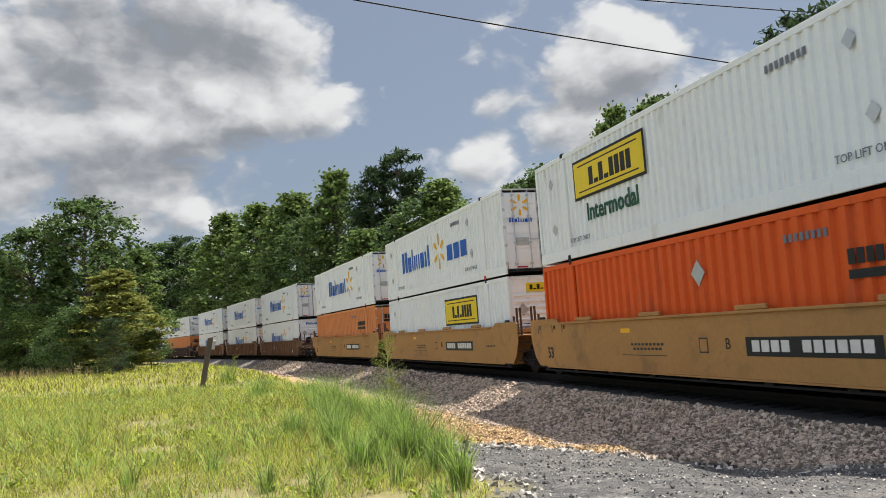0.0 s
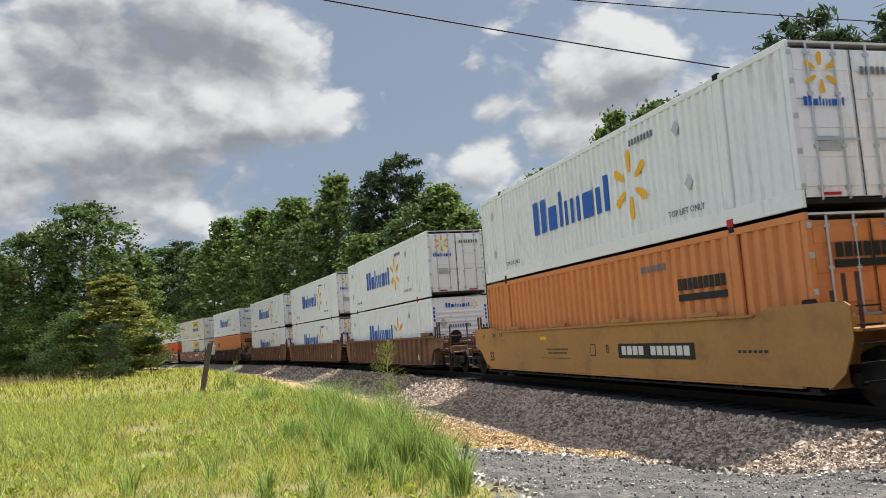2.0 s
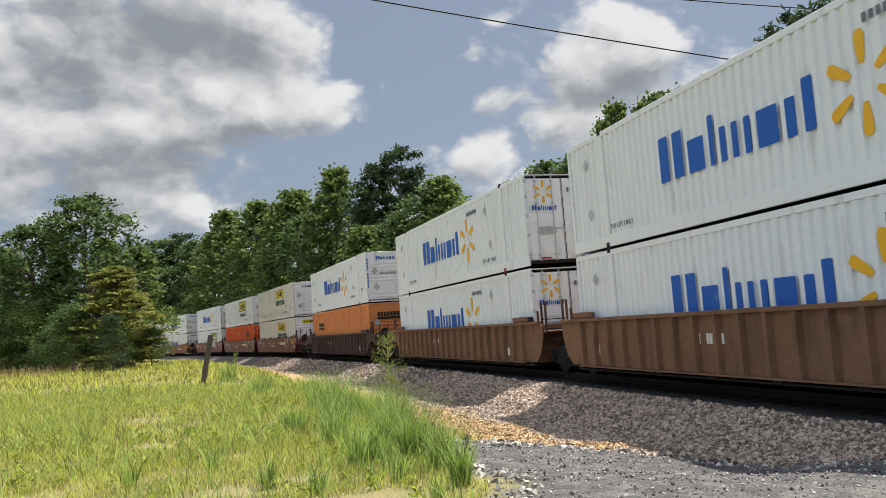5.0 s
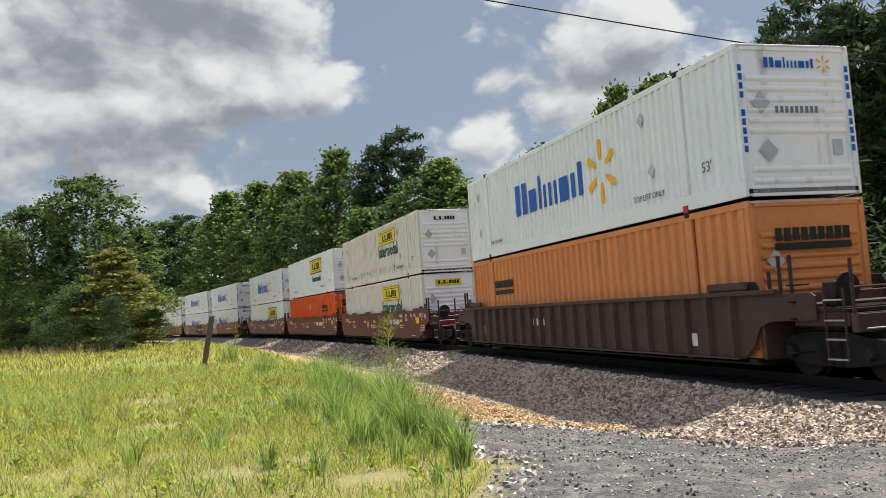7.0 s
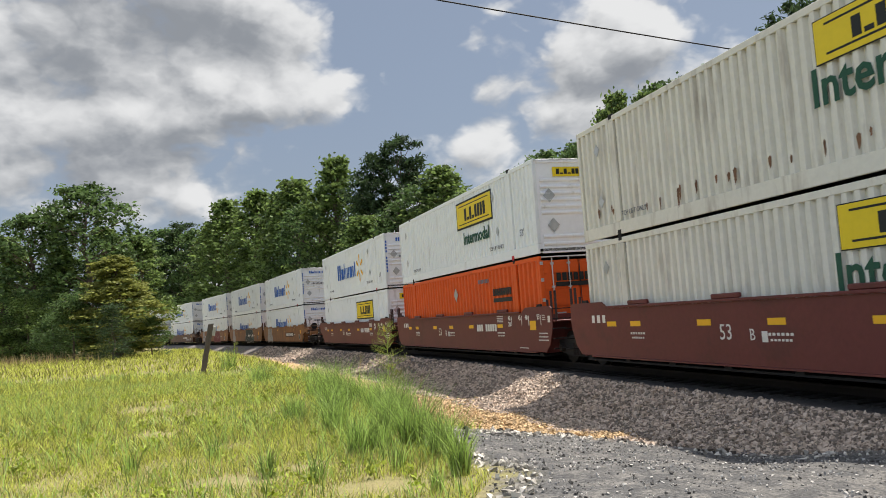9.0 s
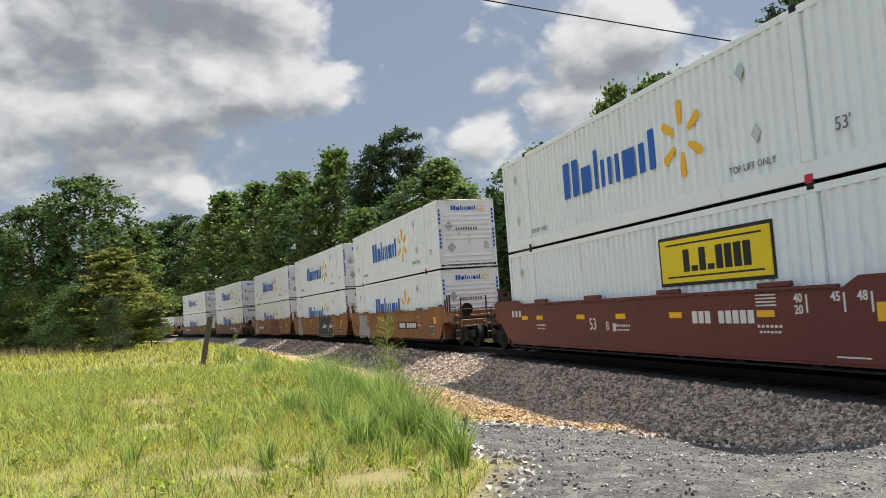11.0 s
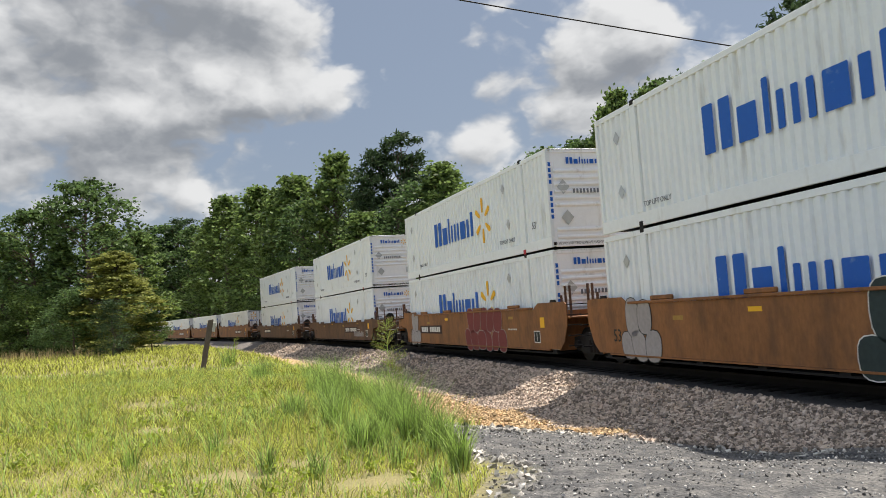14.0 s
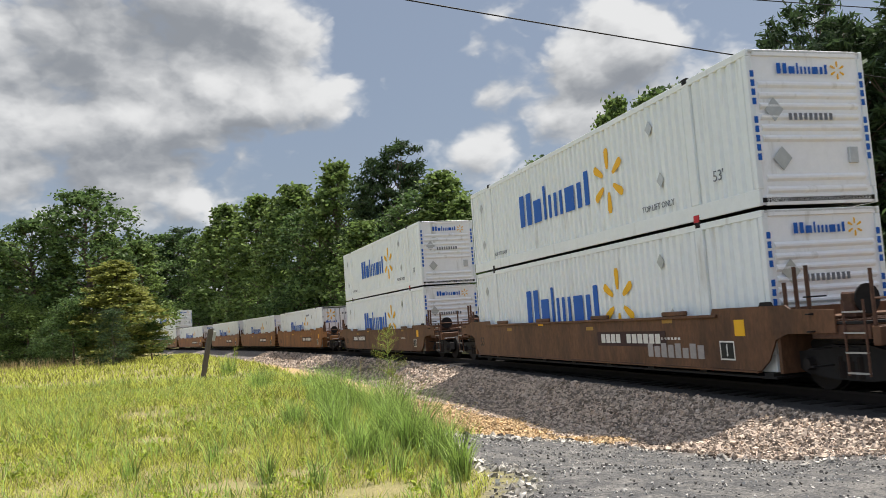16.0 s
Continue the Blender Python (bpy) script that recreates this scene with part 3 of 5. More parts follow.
def container(label, body, end_mat, doors_lead, pitch=0.27, depth=0.055, placards=True, foot=0.3):
    c = holder("shipping_container", label, "container", "stacked containers")
    hx, hy = CL / 2, CW / 2
    # frame: rails, posts, castings
    for y0, y1 in ((-hy, -hy + 0.07), (hy - 0.07, hy)):
        part("top_rail", box(bmesh.new(), -hx, hx, y0, y1, CH - 0.13, CH, 0.008), body, c)
        part("bottom_rail", box(bmesh.new(), -hx, hx, y0, y1, 0.0, foot, 0.008), body, c)
        for x0 in (-hx, hx - 0.12):
            part("corner_post", box(bmesh.new(), x0, x0 + 0.12, y0 + (-0.003 if y0 < 0 else -0.05), y1 + (0.05 if y0 < 0 else 0.003), foot + 0.001, CH - 0.131, 0.01), body, c)
        for x0 in (-6.1 - 0.13, 6.1 - 0.13):
            part("lifting_post", box(bmesh.new(), x0, x0 + 0.26, y0 - (0.006 if y0 < 0 else 0), y1 + (0 if y0 < 0 else 0.006), foot + 0.001, CH - 0.131, 0.012), body, c)
            part("corner_casting", box(bmesh.new(), x0 + 0.04, x0 + 0.22, y0 - (0.006 if y0 < 0 else -0.01), y1 + (-0.01 if y0 < 0 else 0.006), CH - 0.08, CH + 0.045, 0.01), BLACK, c)
            part("corner_casting", box(bmesh.new(), x0 + 0.04, x0 + 0.22, y0 - (0.006 if y0 < 0 else -0.01), y1 + (-0.01 if y0 < 0 else 0.006), -0.04, 0.11, 0.01), BLACK, c)
    for x0, x1 in ((-hx + 0.121, -6.231), (-5.969, 5.969), (6.231, hx - 0.121)):
        w = corrugated(x0, x1, foot + 0.001, CH - 0.131, -hy + 0.006, depth, pitch)
        p = part("side_panel", w, body, c)
        q = part("side_panel", p.data, body, c)
        q.matrix_basis = pose(x0 + x1, 0, 0, 0, 0, 180)
    bm = box(bmesh.new(), -hx, hx, -hy + 0.071, hy - 0.071, CH - 0.05, CH - 0.012)
    for i in range(26):
        x = -hx + 0.4 + i * 0.61
        box(bm, x, x + 0.12, -hy + 0.1, hy - 0.1, CH - 0.012, CH - 0.002)
    part("roof", bm, ROOF, c)
    part("floor", box(bmesh.new(), -hx, hx, -hy + 0.071, hy - 0.071, 0.06, 0.14), BLACK, c)
    for side in (1, -1):
        turn = pose(0, 0, 0, 0, 0, 0 if side > 0 else 180)
        is_door = doors_lead == (side > 0)
        if is_door:
            for y0 in (-hy + 0.072, 0.012):
                y1 = y0 + hy - 0.084
                bm = box(bmesh.new(), hx - 0.09, hx - 0.03, y0, y1, 0.17, CH - 0.14, 0.006)
                for k in range(5):
                    box(bm, hx - 0.031, hx - 0.012, y0 + 0.06, y1 - 0.06, 0.35 + k * 0.5, 0.62 + k * 0.5, 0.006)
                d = part("door", bm, end_mat, c)
                d.matrix_basis = turn
                for y in (y0 + 0.33, y1 - 0.33):
                    r = rod(bmesh.new(), (hx + 0.015, y, 0.12), (hx + 0.015, y, CH - 0.06), 0.02)
                    for z in (0.3, 1.0, 1.9, 2.6):
                        box(r, hx - 0.02, hx + 0.03, y - 0.05, y + 0.05, z, z + 0.06)
                    part("lock_rod", r, GALV, d)
                    part("door_handle", box(bmesh.new(), hx + 0.03, hx + 0.045, y - 0.02, y + 0.33, 1.12, 1.16), GALV, d)
                for z in (0.3, 0.9, 1.5, 2.1, 2.6):
                    yy = y0 - 0.01 if y0 < 0 else y1 + 0.01
                    part("hinge", box(bmesh.new(), hx - 0.03, hx + 0.004, yy - 0.05, yy + 0.05, z, z + 0.1), GALV, d)
                ob = part("seal_strip", box(bmesh.new(), hx - 0.028, hx - 0.022, y0 + 0.004, y0 + 0.03, 0.18, CH - 0.15), INK, d)
            for y0 in (-0.9, 0.5):
                ob = part("reflector_strip", box(bmesh.new(), hx - 0.01, hx + 0.003, y0, y0 + 0.4, 0.2, 0.25), REDTAG, c)
                ob.matrix_basis = turn
        else:
            bm = box(bmesh.new(), hx - 0.08, hx - 0.035, -hy + 0.072, hy - 0.072, 0.02, CH - 0.02)
            box(bm, hx - 0.04, hx + 0.0, -1.15, 1.15, 0.0, 0.18, 0.01)
            box(bm, hx - 0.04, hx + 0.0, -1.15, 1.15, CH - 0.12, CH, 0.01)
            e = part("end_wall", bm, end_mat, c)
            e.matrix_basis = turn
            rib = mesh_of(prism(bmesh.new(), [(hx - 0.04, -0.07), (hx + 0.012, -0.02), (hx + 0.012, 0.02), (hx - 0.04, 0.07)], 1, -1.08, 1.08), "pressed_rib", end_mat)
            for z in (0.28, 0.5, 1.22, 1.42, 1.62, 1.82, 2.02, 2.22):
                part("pressed_rib", rib, end_mat, e).location = (0, 0, z)
            for y, z in ((-0.8, 1.75), (-0.72, 0.85)):
                part("placard", diamond(y, hx, z, 0.2, "end"), PLACARD, e)
            part("vent_box", box(bmesh.new(), hx - 0.04, hx + 0.02, 0.75, 0.95, 0.75, 1.05, 0.01), GALV, e)
    # rust runs and scuffs under the panel ribs
    for x, z in ((4.9, 1.05), (4.6, 2.25), (-6.9, 0.9), (-6.95, 2.2)) if placards else ():
        part("placard", diamond(-CW / 2 - 0.001, x, z), PLACARD, c)
    lettering("lift_note", "TOP LIFT ONLY", 0.19, GREYINK, c, SIDE(4.7, 0.5))
    lettering("lift_note", "TOP LIFT ONLY", 0.17, GREYINK, c, SIDE(-5.3, 0.46))
    if doors_lead:
        small_marks(c, SIDE(3.2, 2.4), 1.1, 0.14, 8, GREYINK)
    else:
        lettering("length_mark", "53'", 0.3, GREYINK, c, SIDE(6.95, 0.75))
    ob = part("tag_plate", box(bmesh.new(), -6.2, -6.02, -CW / 2 - 0.012, -CW / 2 + 0.02, -0.04, 0.1), REDTAG, c)
    ob.location.x = 12.2
    return c


def blue_white(doors_lead, com=False):
    word = " with blue wordmark and golden sunburst emblem"
    c = container("white 53-foot container" + word, WHITE, WHITE_LIT_END, doors_lead)
    bars = ((0.62, 0.98), (0.62, 0.98), (0.85, 0.68), (0.4, 1.0), (0.42, 0.68), (0.42, 0.68), (0.42, 0.68), (0.85, 0.68), (0.5, 0.68), (0.5, 0.9))
    if com:
        word_bars("wordmark", c, SIDE(-2.65, 1.1), 4.6, 0.98, bars, BLUE, "blue wordmark bars")
        spark(c, SIDE(0.95, 1.55), 0.75, "golden emblem ray")
        word_bars("wordmark_tail", c, SIDE(3.2, 1.05), 2.5, 0.98, (0.62, 0.62, 0.62), BLUE, "blue wordmark bars")
    else:
        word_bars("wordmark", c, SIDE(-0.9, 1.05), 5.0, 0.98, bars, BLUE, "blue wordmark bars")
        spark(c, SIDE(2.55, 1.47), 0.8, "golden emblem ray")
    if doors_lead:
        spark(c, FRONT(-0.65, 2.3, 8.1), 0.36, "golden emblem ray")
        word_bars("door_wordmark", c, FRONT(-0.65, 1.72, 8.1), 0.85, 0.16, bars, BLUE)
        small_marks(c, FRONT(0.62, 2.35, 8.1), 0.9, 0.14, 8, GREYINK)
        ob = part("notice_plate", box(bmesh.new(), 8.05, 8.09, -0.85, -0.4, 0.95, 1.2), PLACARD, c)
    else:
        word_bars("end_wordmark", c, FRONT(-0.1, 2.42), 1.15, 0.2, bars, BLUE)
        spark(c, FRONT(0.68, 2.5), 0.17, "golden emblem ray")
        small_marks(c, FRONT(0.0, 1.62), 1.0, 0.13, 9, GREYINK)
        for y in (-1.2, 1.2):
            bm = bmesh.new()
            for k in range(10):
                if k != 4:
                    box(bm, -0.04, 0.04, 0.9 - k * 0.17, 1.02 - k * 0.17, 0, 0.004)
            tagged(part("post_stencil", bm, BLUE, c), kind="stuff").matrix_basis = FRONT(y, 1.45, 8.08)
    return c


def plated(body, label, doors_lead, x, z, leading_mark=True, hw=1.9, hh=0.52, word=0.62, drop=0.92):
    c = container(label, body, WHITE_LIT_END, doors_lead, 0.27, 0.075 if body is CREAM else 0.055)
    y = -CW / 2
    plate = part("sign_plate", box(bmesh.new(), x - hw, x + hw, y - 0.014, y - 0.001, z - hh, z + hh, 0.003), INK, c, "black-edged yellow sign plate")
    rim = 0.02 if body is CREAM else 0.07
    part("plate_face", box(bmesh.new(), x - hw + rim, x + hw - rim, y - 0.018, y - 0.013, z - hh + rim, z + hh - rim), PLATE, plate)
    for dz in (0.62 * hh, -0.68 * hh):
        part("plate_band", box(bmesh.new(), x - hw * 0.84, x + hw * 0.84, y - 0.021, y - 0.017, z + dz, z + dz + 0.035), INK, plate)
    word_bars("plate_wordmark", plate, SIDE(x + 0.15, z - 0.46 * hh, y - 0.018), 1.2 * hw, 0.88 * hh, (1, 0.25, 1, 0.25, 1, 1, 1, 1), INK)
    lettering("service_word", "Intermodal", word, GREENINK, c, SIDE(x + 0.1, z - drop), "", 0.016)
    if not doors_lead:
        word_bars("end_wordmark", c, FRONT(0, 2.4), 1.05, 0.16, (1, 0.25, 1, 0.25, 1, 1, 1, 1), INK)
        if leading_mark:
            part("end_plate", box(bmesh.new(), 8.05, 8.082, -0.62, 0.62, 2.33, 2.62), PLATE, c)
    if body is CREAM:
        # rust scabs along the foot of the old panels
        rnd = random.Random(int(z * 100))
        for k in range(26):
            rx, rz = rnd.uniform(-7.2, 6.8), rnd.uniform(0.5, 0.72)
            w, h = rnd.uniform(0.02, 0.06), rnd.uniform(0.08, 0.3)
            part("rust_scab", prism(bmesh.new(), [(rx - w, rz), (rx - 0.4 * w, rz - h), (rx + 0.5 * w, rz - 0.7 * h), (rx + w, rz + 0.02), (rx, rz + 0.05)], 1, y - 0.004, y), RUST, c)
    return c


def orange_box(body, label, doors_lead, x, pitch):
    c = container(label, body, body, doors_lead, pitch, 0.07, False, 0.16)
    word_bars("wordmark", c, SIDE(x, 1.84), 1.7, 0.24, (1,) * 9, INK)
    part("wordmark_underline", box(bmesh.new(), x - 0.85, x + 0.85, -CW / 2 - 0.006, -CW / 2 - 0.001, 1.62, 1.76), INK, c)
    if body is RED:
        part("placard", diamond(-CW / 2 - 0.001, 0.0, 2.05, 0.24), PLACARD, c)
    word_bars("end_wordmark", c, FRONT(0.05, 2.1, 8.1), 1.7, 0.24, (1,) * 9, INK)
    part("end_underline", box(bmesh.new(), 8.06, 8.105, -0.8, 0.9, 1.93, 2.06), INK, c)
    return c


# ---------------------------------------------------------------- well cars
def side_outline(lead_long, trail_long, smooth_side, top, skirt):
    """The sill plate's shape: notched over the trucks at coupled ends, nearly upright at jointed ends."""

    def end(long_end):
        if long_end and skirt:
            # the plate runs on over the truck as a shallow skirt
            low = [(7.85, 0.335), (8.1, 0.52), (8.32, 0.88), (8.6, 0.98), (9.75, 1.0)]
            if not smooth_side:
                return low + [(9.75, top - 0.06), (9.65, top)]
            return low + [(9.75, 1.36), (8.75, 1.4), (8.62, top + 0.17), (6.55, top + 0.17), (6.45, top)]
        if long_end:
            low = [(7.75, 0.335), (8.25, 0.5), (8.8, 0.92), (9.3, 1.02)]
        else:
            low = [(8.45, 0.335), (8.75, 0.56), (8.95, 0.95), (9.0, 1.1)]
        if not smooth_side:
            return low + [(low[-1][0], top - 0.05), (low[-1][0] - 0.1, top)]
        return low + [(low[-1][0], top + 0.1), (low[-1][0] - 0.12, top + 0.17), (7.1, top + 0.17), (6.75, top)]
    return end(lead_long) + [(-x, z) for x, z in reversed(end(trail_long))]


def well_car(label, paint, smooth_side, lead_coupler, trail_coupler, group, skirt, top=1.5):
    w = holder("well_car", label, "rail car", group)
    gear = GEAR_DARK if paint in (DARKBROWN, MAROON) else GEAR
    for side in (-1, 1):
        y0, y1 = (-1.46, -1.43) if side < 0 else (1.43, 1.46)
        lip, over = (6.7, 0.05) if smooth_side else (8.9, 0.11)
        sill = part("side_sill", prism(bmesh.new(), side_outline(lead_coupler, trail_coupler, smooth_side, top, skirt), 1, y0, y1), paint, w)
        part("top_chord", box(bmesh.new(), -lip, lip, min(y0, y0 - over * (side < 0)), max(y1, y1 + over * (side > 0)), top + 0.002, top + (0.06 if smooth_side else 0.09), 0.01), paint, sill)
        part("bottom_flange", box(bmesh.new(), -7.8, 7.8, (-1.5 if smooth_side else -1.58) if side < 0 else 1.40, -1.40 if side < 0 else (1.5 if smooth_side else 1.58), 0.295, 0.333, 0.005), paint, sill)
        if smooth_side:
            for x in (-5.2, -1.8, 1.8, 5.2):
                part("guide_bracket", box(bmesh.new(), x - 0.45, x + 0.45, side * 1.46 - 0.04, side * 1.46 + 0.04, top + 0.061, top + 0.16, 0.02), paint, sill)
        else:
            for i in range(21):
                x = -7.6 + i * 0.76
                bm = bmesh.new()
                ya, yb = (-1.57, -1.461) if side < 0 else (1.461, 1.57)
                prism(bm, [(x - 0.05, ya if side < 0 else yb), (x + 0.05, ya if side < 0 else yb), (x + 0.09, yb if side < 0 else ya), (x - 0.09, yb if side < 0 else ya)], 2, 0.338, top)
                part("rib", bm, paint, sill)
            for x in (-7.5, 7.5):
                part("end_bracket", box(bmesh.new(), x - 0.6, x + 0.6, side * 1.48 - 0.05, side * 1.48 + 0.05, top + 0.091, top + 0.25, 0.03), paint, sill)
        for x in (-8.1, 8.1):
            part("corner_guide", prism(bmesh.new(), [(x - 0.25, top + 0.03), (x + 0.25, top + 0.03), (x + 0.12, top + 0.24), (x - 0.12, top + 0.24)], 1, side * 1.42 - 0.03, side * 1.42 + 0.03), BLACK, sill)
    bm = box(bmesh.new(), -8.2, 8.2, -1.42, 1.42, 0.2, 0.24)
    for i in range(9):
        box(bm, -8.0 + i * 2 - 0.12, -8.0 + i * 2 + 0.12, -1.42, 1.42, 0.24, 0.3)
    part("well_floor", bm, BLACK, w)
    for d, long_end in ((1, lead_coupler), (-1, trail_coupler)):
        x1 = 10.9 if long_end else 9.55
        a, b = sorted((d * 8.22, d * x1))
        e = part("end_platform", box(bmesh.new(), a, b, -0.55, 0.55, 0.78, 1.02, 0.02), paint, w)
        a, b = sorted((d * 8.3, d * 8.38))
        part("bulkhead", box(bmesh.new(), a, b, -1.42, 1.42, 0.3, 1.42, 0.01), paint, e)
        a, b = sorted((d * 8.39, d * 9.15))
        part("deck_plate", box(bmesh.new(), a, b, -1.42, 1.42, 1.2, 1.25, 0.01), paint, e)
        for y in (-1.36, 1.36):
            for k in range(3):
                x = d * (8.55 + 0.28 * k)
                part("rail_post", rod(bmesh.new(), (x, y, 1.25), (x, y, 2.1 - 0.25 * (k == 0)), 0.036, n=6), gear, e)
            rung = mesh_of(box(bmesh.new(), min(d * 9.22, d * 9.3), max(d * 9.22, d * 9.3), y - 0.2, y + 0.2, 0.45, 0.475), "ladder_rung", BLACK)
            for k in range(5):
                part("ladder_rung", rung, BLACK, e).location = (0, 0, k * 0.28)
        if long_end:
            a, b = sorted((d * 10.4, d * 10.55))
            part("end_sill", box(bmesh.new(), a, b, -1.4, 1.4, 0.8, 1.1, 0.02), paint, e)
            a, b = sorted((d * 9.16, d * 10.39))
            deck = part("crossover_deck", box(bmesh.new(), a, b, -1.42, 1.42, 1.13, 1.17), BLACK, e)
            slat = mesh_of(box(bmesh.new(), -0.03, 0.03, -1.4, 1.4, 1.171, 1.195), "deck_slat", gear)
            for k in range(5):
                part("deck_slat", slat, gear, deck).location = (d * (9.3 + 0.22 * k), 0, 0)
            for y in (-1.38, 1.38):
                part("side_channel", box(bmesh.new(), a, b, y - 0.03, y + 0.03, 0.9, 1.125, 0.01), gear, e)
                step = part("side_ladder", rod(bmesh.new(), (d * 9.9, y * 1.03, 0.34), (d * 9.9, y * 1.03, 1.5), 0.02, n=6), gear, e)
                part("ladder_stile", rod(bmesh.new(), (d * 10.32, y * 1.03, 0.34), (d * 10.32, y * 1.03, 1.5), 0.02, n=6), gear, step)
                for z in (0.37, 0.68, 0.98, 1.3):
                    part("ladder_rung", box(bmesh.new(), min(d * 9.9, d * 10.32), max(d * 9.9, d * 10.32), y * 1.03 - 0.03, y * 1.03 + 0.03, z, z + 0.025), TREAD, step)
                part("hand_post", rod(bmesh.new(), (d * 10.48, y, 1.1), (d * 10.48, y, 1.95), 0.03, n=6), gear, e)
            part("cross_rail", rod(bmesh.new(), (d * 10.48, -1.38, 1.5), (d * 10.48, 1.38, 1.5), 0.022, n=6), gear, e)
            box_bm = box(bmesh.new(), min(d * 9.5, d * 9.78), max(d * 9.5, d * 9.78), -1.1, -0.72, 1.2, 1.62, 0.03)
            part("brake_box", box_bm, gear, e)
            wheel = rod(bmesh.new(), (d * 9.85, -0.9, 1.5), (d * 9.88, -0.9, 1.5), 0.24, 0.24, 16)
            part("brake_wheel", wheel, BLACK, e)
            part("brake_cylinder", rod(bmesh.new(), (d * 9.3, -1.05, 0.92), (d * 9.95, -1.05, 0.92), 0.13, n=10), BLACK, e)
            part("release_rod", rod(bmesh.new(), (d * 10.62, -1.3, 0.86), (d * 10.62, 0.1, 0.86), 0.014, n=5), GALV, e)
            cp = box(bmesh.new(), min(d * 10.9, d * 11.55), max(d * 10.9, d * 11.55), -0.1, 0.1, 0.78, 0.98, 0.02)
            box(cp, min(d * 11.45, d * 11.72), max(d * 11.45, d * 11.72), -0.2, 0.14, 0.72, 1.04, 0.03)
            part("coupler", cp, BLACK, e)
            part("air_hose", rod(bmesh.new(), (d * 10.8, -0.4, 0.8), (d * 11.5, -0.3, 0.5), 0.03, n=6), BLACK, e)
    return w


def car_marks(w, style, board=3.2):
    y = -1.463
    if style == "tan":
        p = part("number_board", box(bmesh.new(), 1.55, 4.75, y - 0.004, y, 0.74, 1.08), INK, w)
        word_bars("number_bar", p, SIDE(3.15, 0.82, y - 0.004), 2.9, 0.2, (1, 1, 1, 1, 0.01, 1, 1, 1, 1, 1, 1), PALE)
        lettering("unit_letter", "B", 0.3, INK, w, SIDE(1.0, 0.95, y))
        lettering("length_figure", "53", 0.42, INK, w, SIDE(-7.55, 0.7, y), "", 0.012)
        small_marks(w, SIDE(-2.0, 0.95, y), 1.5, 0.05, 9, GRAF_DARK)
        small_marks(w, SIDE(-2.0, 0.85, y), 1.3, 0.05, 8, GRAF_DARK)
        small_marks(w, SIDE(6.6, 0.9, y), 0.9, 0.05, 6, GRAF_DARK)
        part("reflective_patch", box(bmesh.new(), -3.2, -2.75, y - 0.003, y, 1.22, 1.32), YELLOW, w)
        for text, x in (("53", -8.25), ("48", -7.2), ("45", -6.5)):
            lettering("length_figure", text, 0.16, INK, w, SIDE(x, 1.42, y))
            part("length_stroke", box(bmesh.new(), x - 0.16, x - 0.13, y - 0.003, y, 1.28, 1.5), INK, w)
        part("grime_band", box(bmesh.new(), -3.2, -1.2, y - 0.003, y, 0.7, 0.715), GRAF_DARK, w)
        fr = part("inspection_panel", box(bmesh.new(), 0.05, 0.35, y - 0.003, y, 0.78, 1.08), GRAF_DARK, w, "small stencilled square")
        part("panel_face", box(bmesh.new(), 0.08, 0.32, y - 0.005, y - 0.003, 0.81, 1.05), TAN, fr)
    elif style == "maroon":
        word_bars("number_bar", w, SIDE(3.6, 0.95, y), 2.0, 0.24, (1, 1, 1, 0.01, 1, 1, 1, 1, 1), PALE)
        lettering("length_figure", "53", 0.42, PALE, w, SIDE(-1.9, 0.92, y))
        lettering("unit_letter", "B", 0.3, PALE, w, SIDE(-1.1, 0.88, y))
        for k, x in enumerate((-6.6, -5.4, -2.6, -0.4, 2.0, 4.9)):
            part("reflective_patch", box(bmesh.new(), x - 0.24, x + 0.24, y - 0.003, y, 1.06, 1.18), YELLOW, w)
            if k % 2:
                small_marks(w, SIDE(x + 0.1, 0.9, y), 0.7, 0.05, 6, PALE)
                small_marks(w, SIDE(x + 0.1, 0.8, y), 0.6, 0.04, 6, PALE)
        for k in range(4):
            part("stencil_line", box(bmesh.new(), 4.65, 5.2, y - 0.003, y, 1.25 + 0.06 * k, 1.275 + 0.06 * k), PALE, w)
        part("load_patch", box(bmesh.new(), 7.4, 7.85, y - 0.003, y, 0.98, 1.26), YELLOW, w, "broad yellow patch")
        for text, x, z in (("40", 5.75, 1.36), ("20", 5.75, 1.17), ("45", 6.6, 1.36), ("48", 7.15, 1.36), ("53", 8.05, 1.36)):
            lettering("length_figure", text, 0.21, PALE, w, SIDE(x, z, y), "", 0.004)
        for x in (5.95, 6.78, 7.33, 8.23):
            part("length_stroke", box(bmesh.new(), x - 0.02, x + 0.02, y - 0.003, y, 1.12, 1.42), PALE, w)
        for k in range(3):
            small_marks(w, SIDE(8.35, 0.88 - 0.1 * k, y), 0.62 + 0.05 * k, 0.04, 11, PALE)
            part("stencil_line", box(bmesh.new(), 8.32, 8.55, y - 0.003, y, 1.28 + 0.06 * k, 1.3 + 0.06 * k), PALE, w)
        for x, z in ((-7.6, 1.15), (-7.3, 1.15), (-7.0, 1.15), (8.8, 1.2), (-0.75, 0.76)):
            part("notice_patch", box(bmesh.new(), x - 0.08, x + 0.08, y - 0.003, y, z, z + 0.19), PALE, w)
        part("white_dash", box(bmesh.new(), 6.5, 7.2, y - 0.003, y, 0.42, 0.445), PALE, w)
    elif style == "brown":
        p = part("number_board", box(bmesh.new(), board - 1.6, board + 1.6, y - 0.004, y, 0.72, 1.06), GEAR_DARK, w)
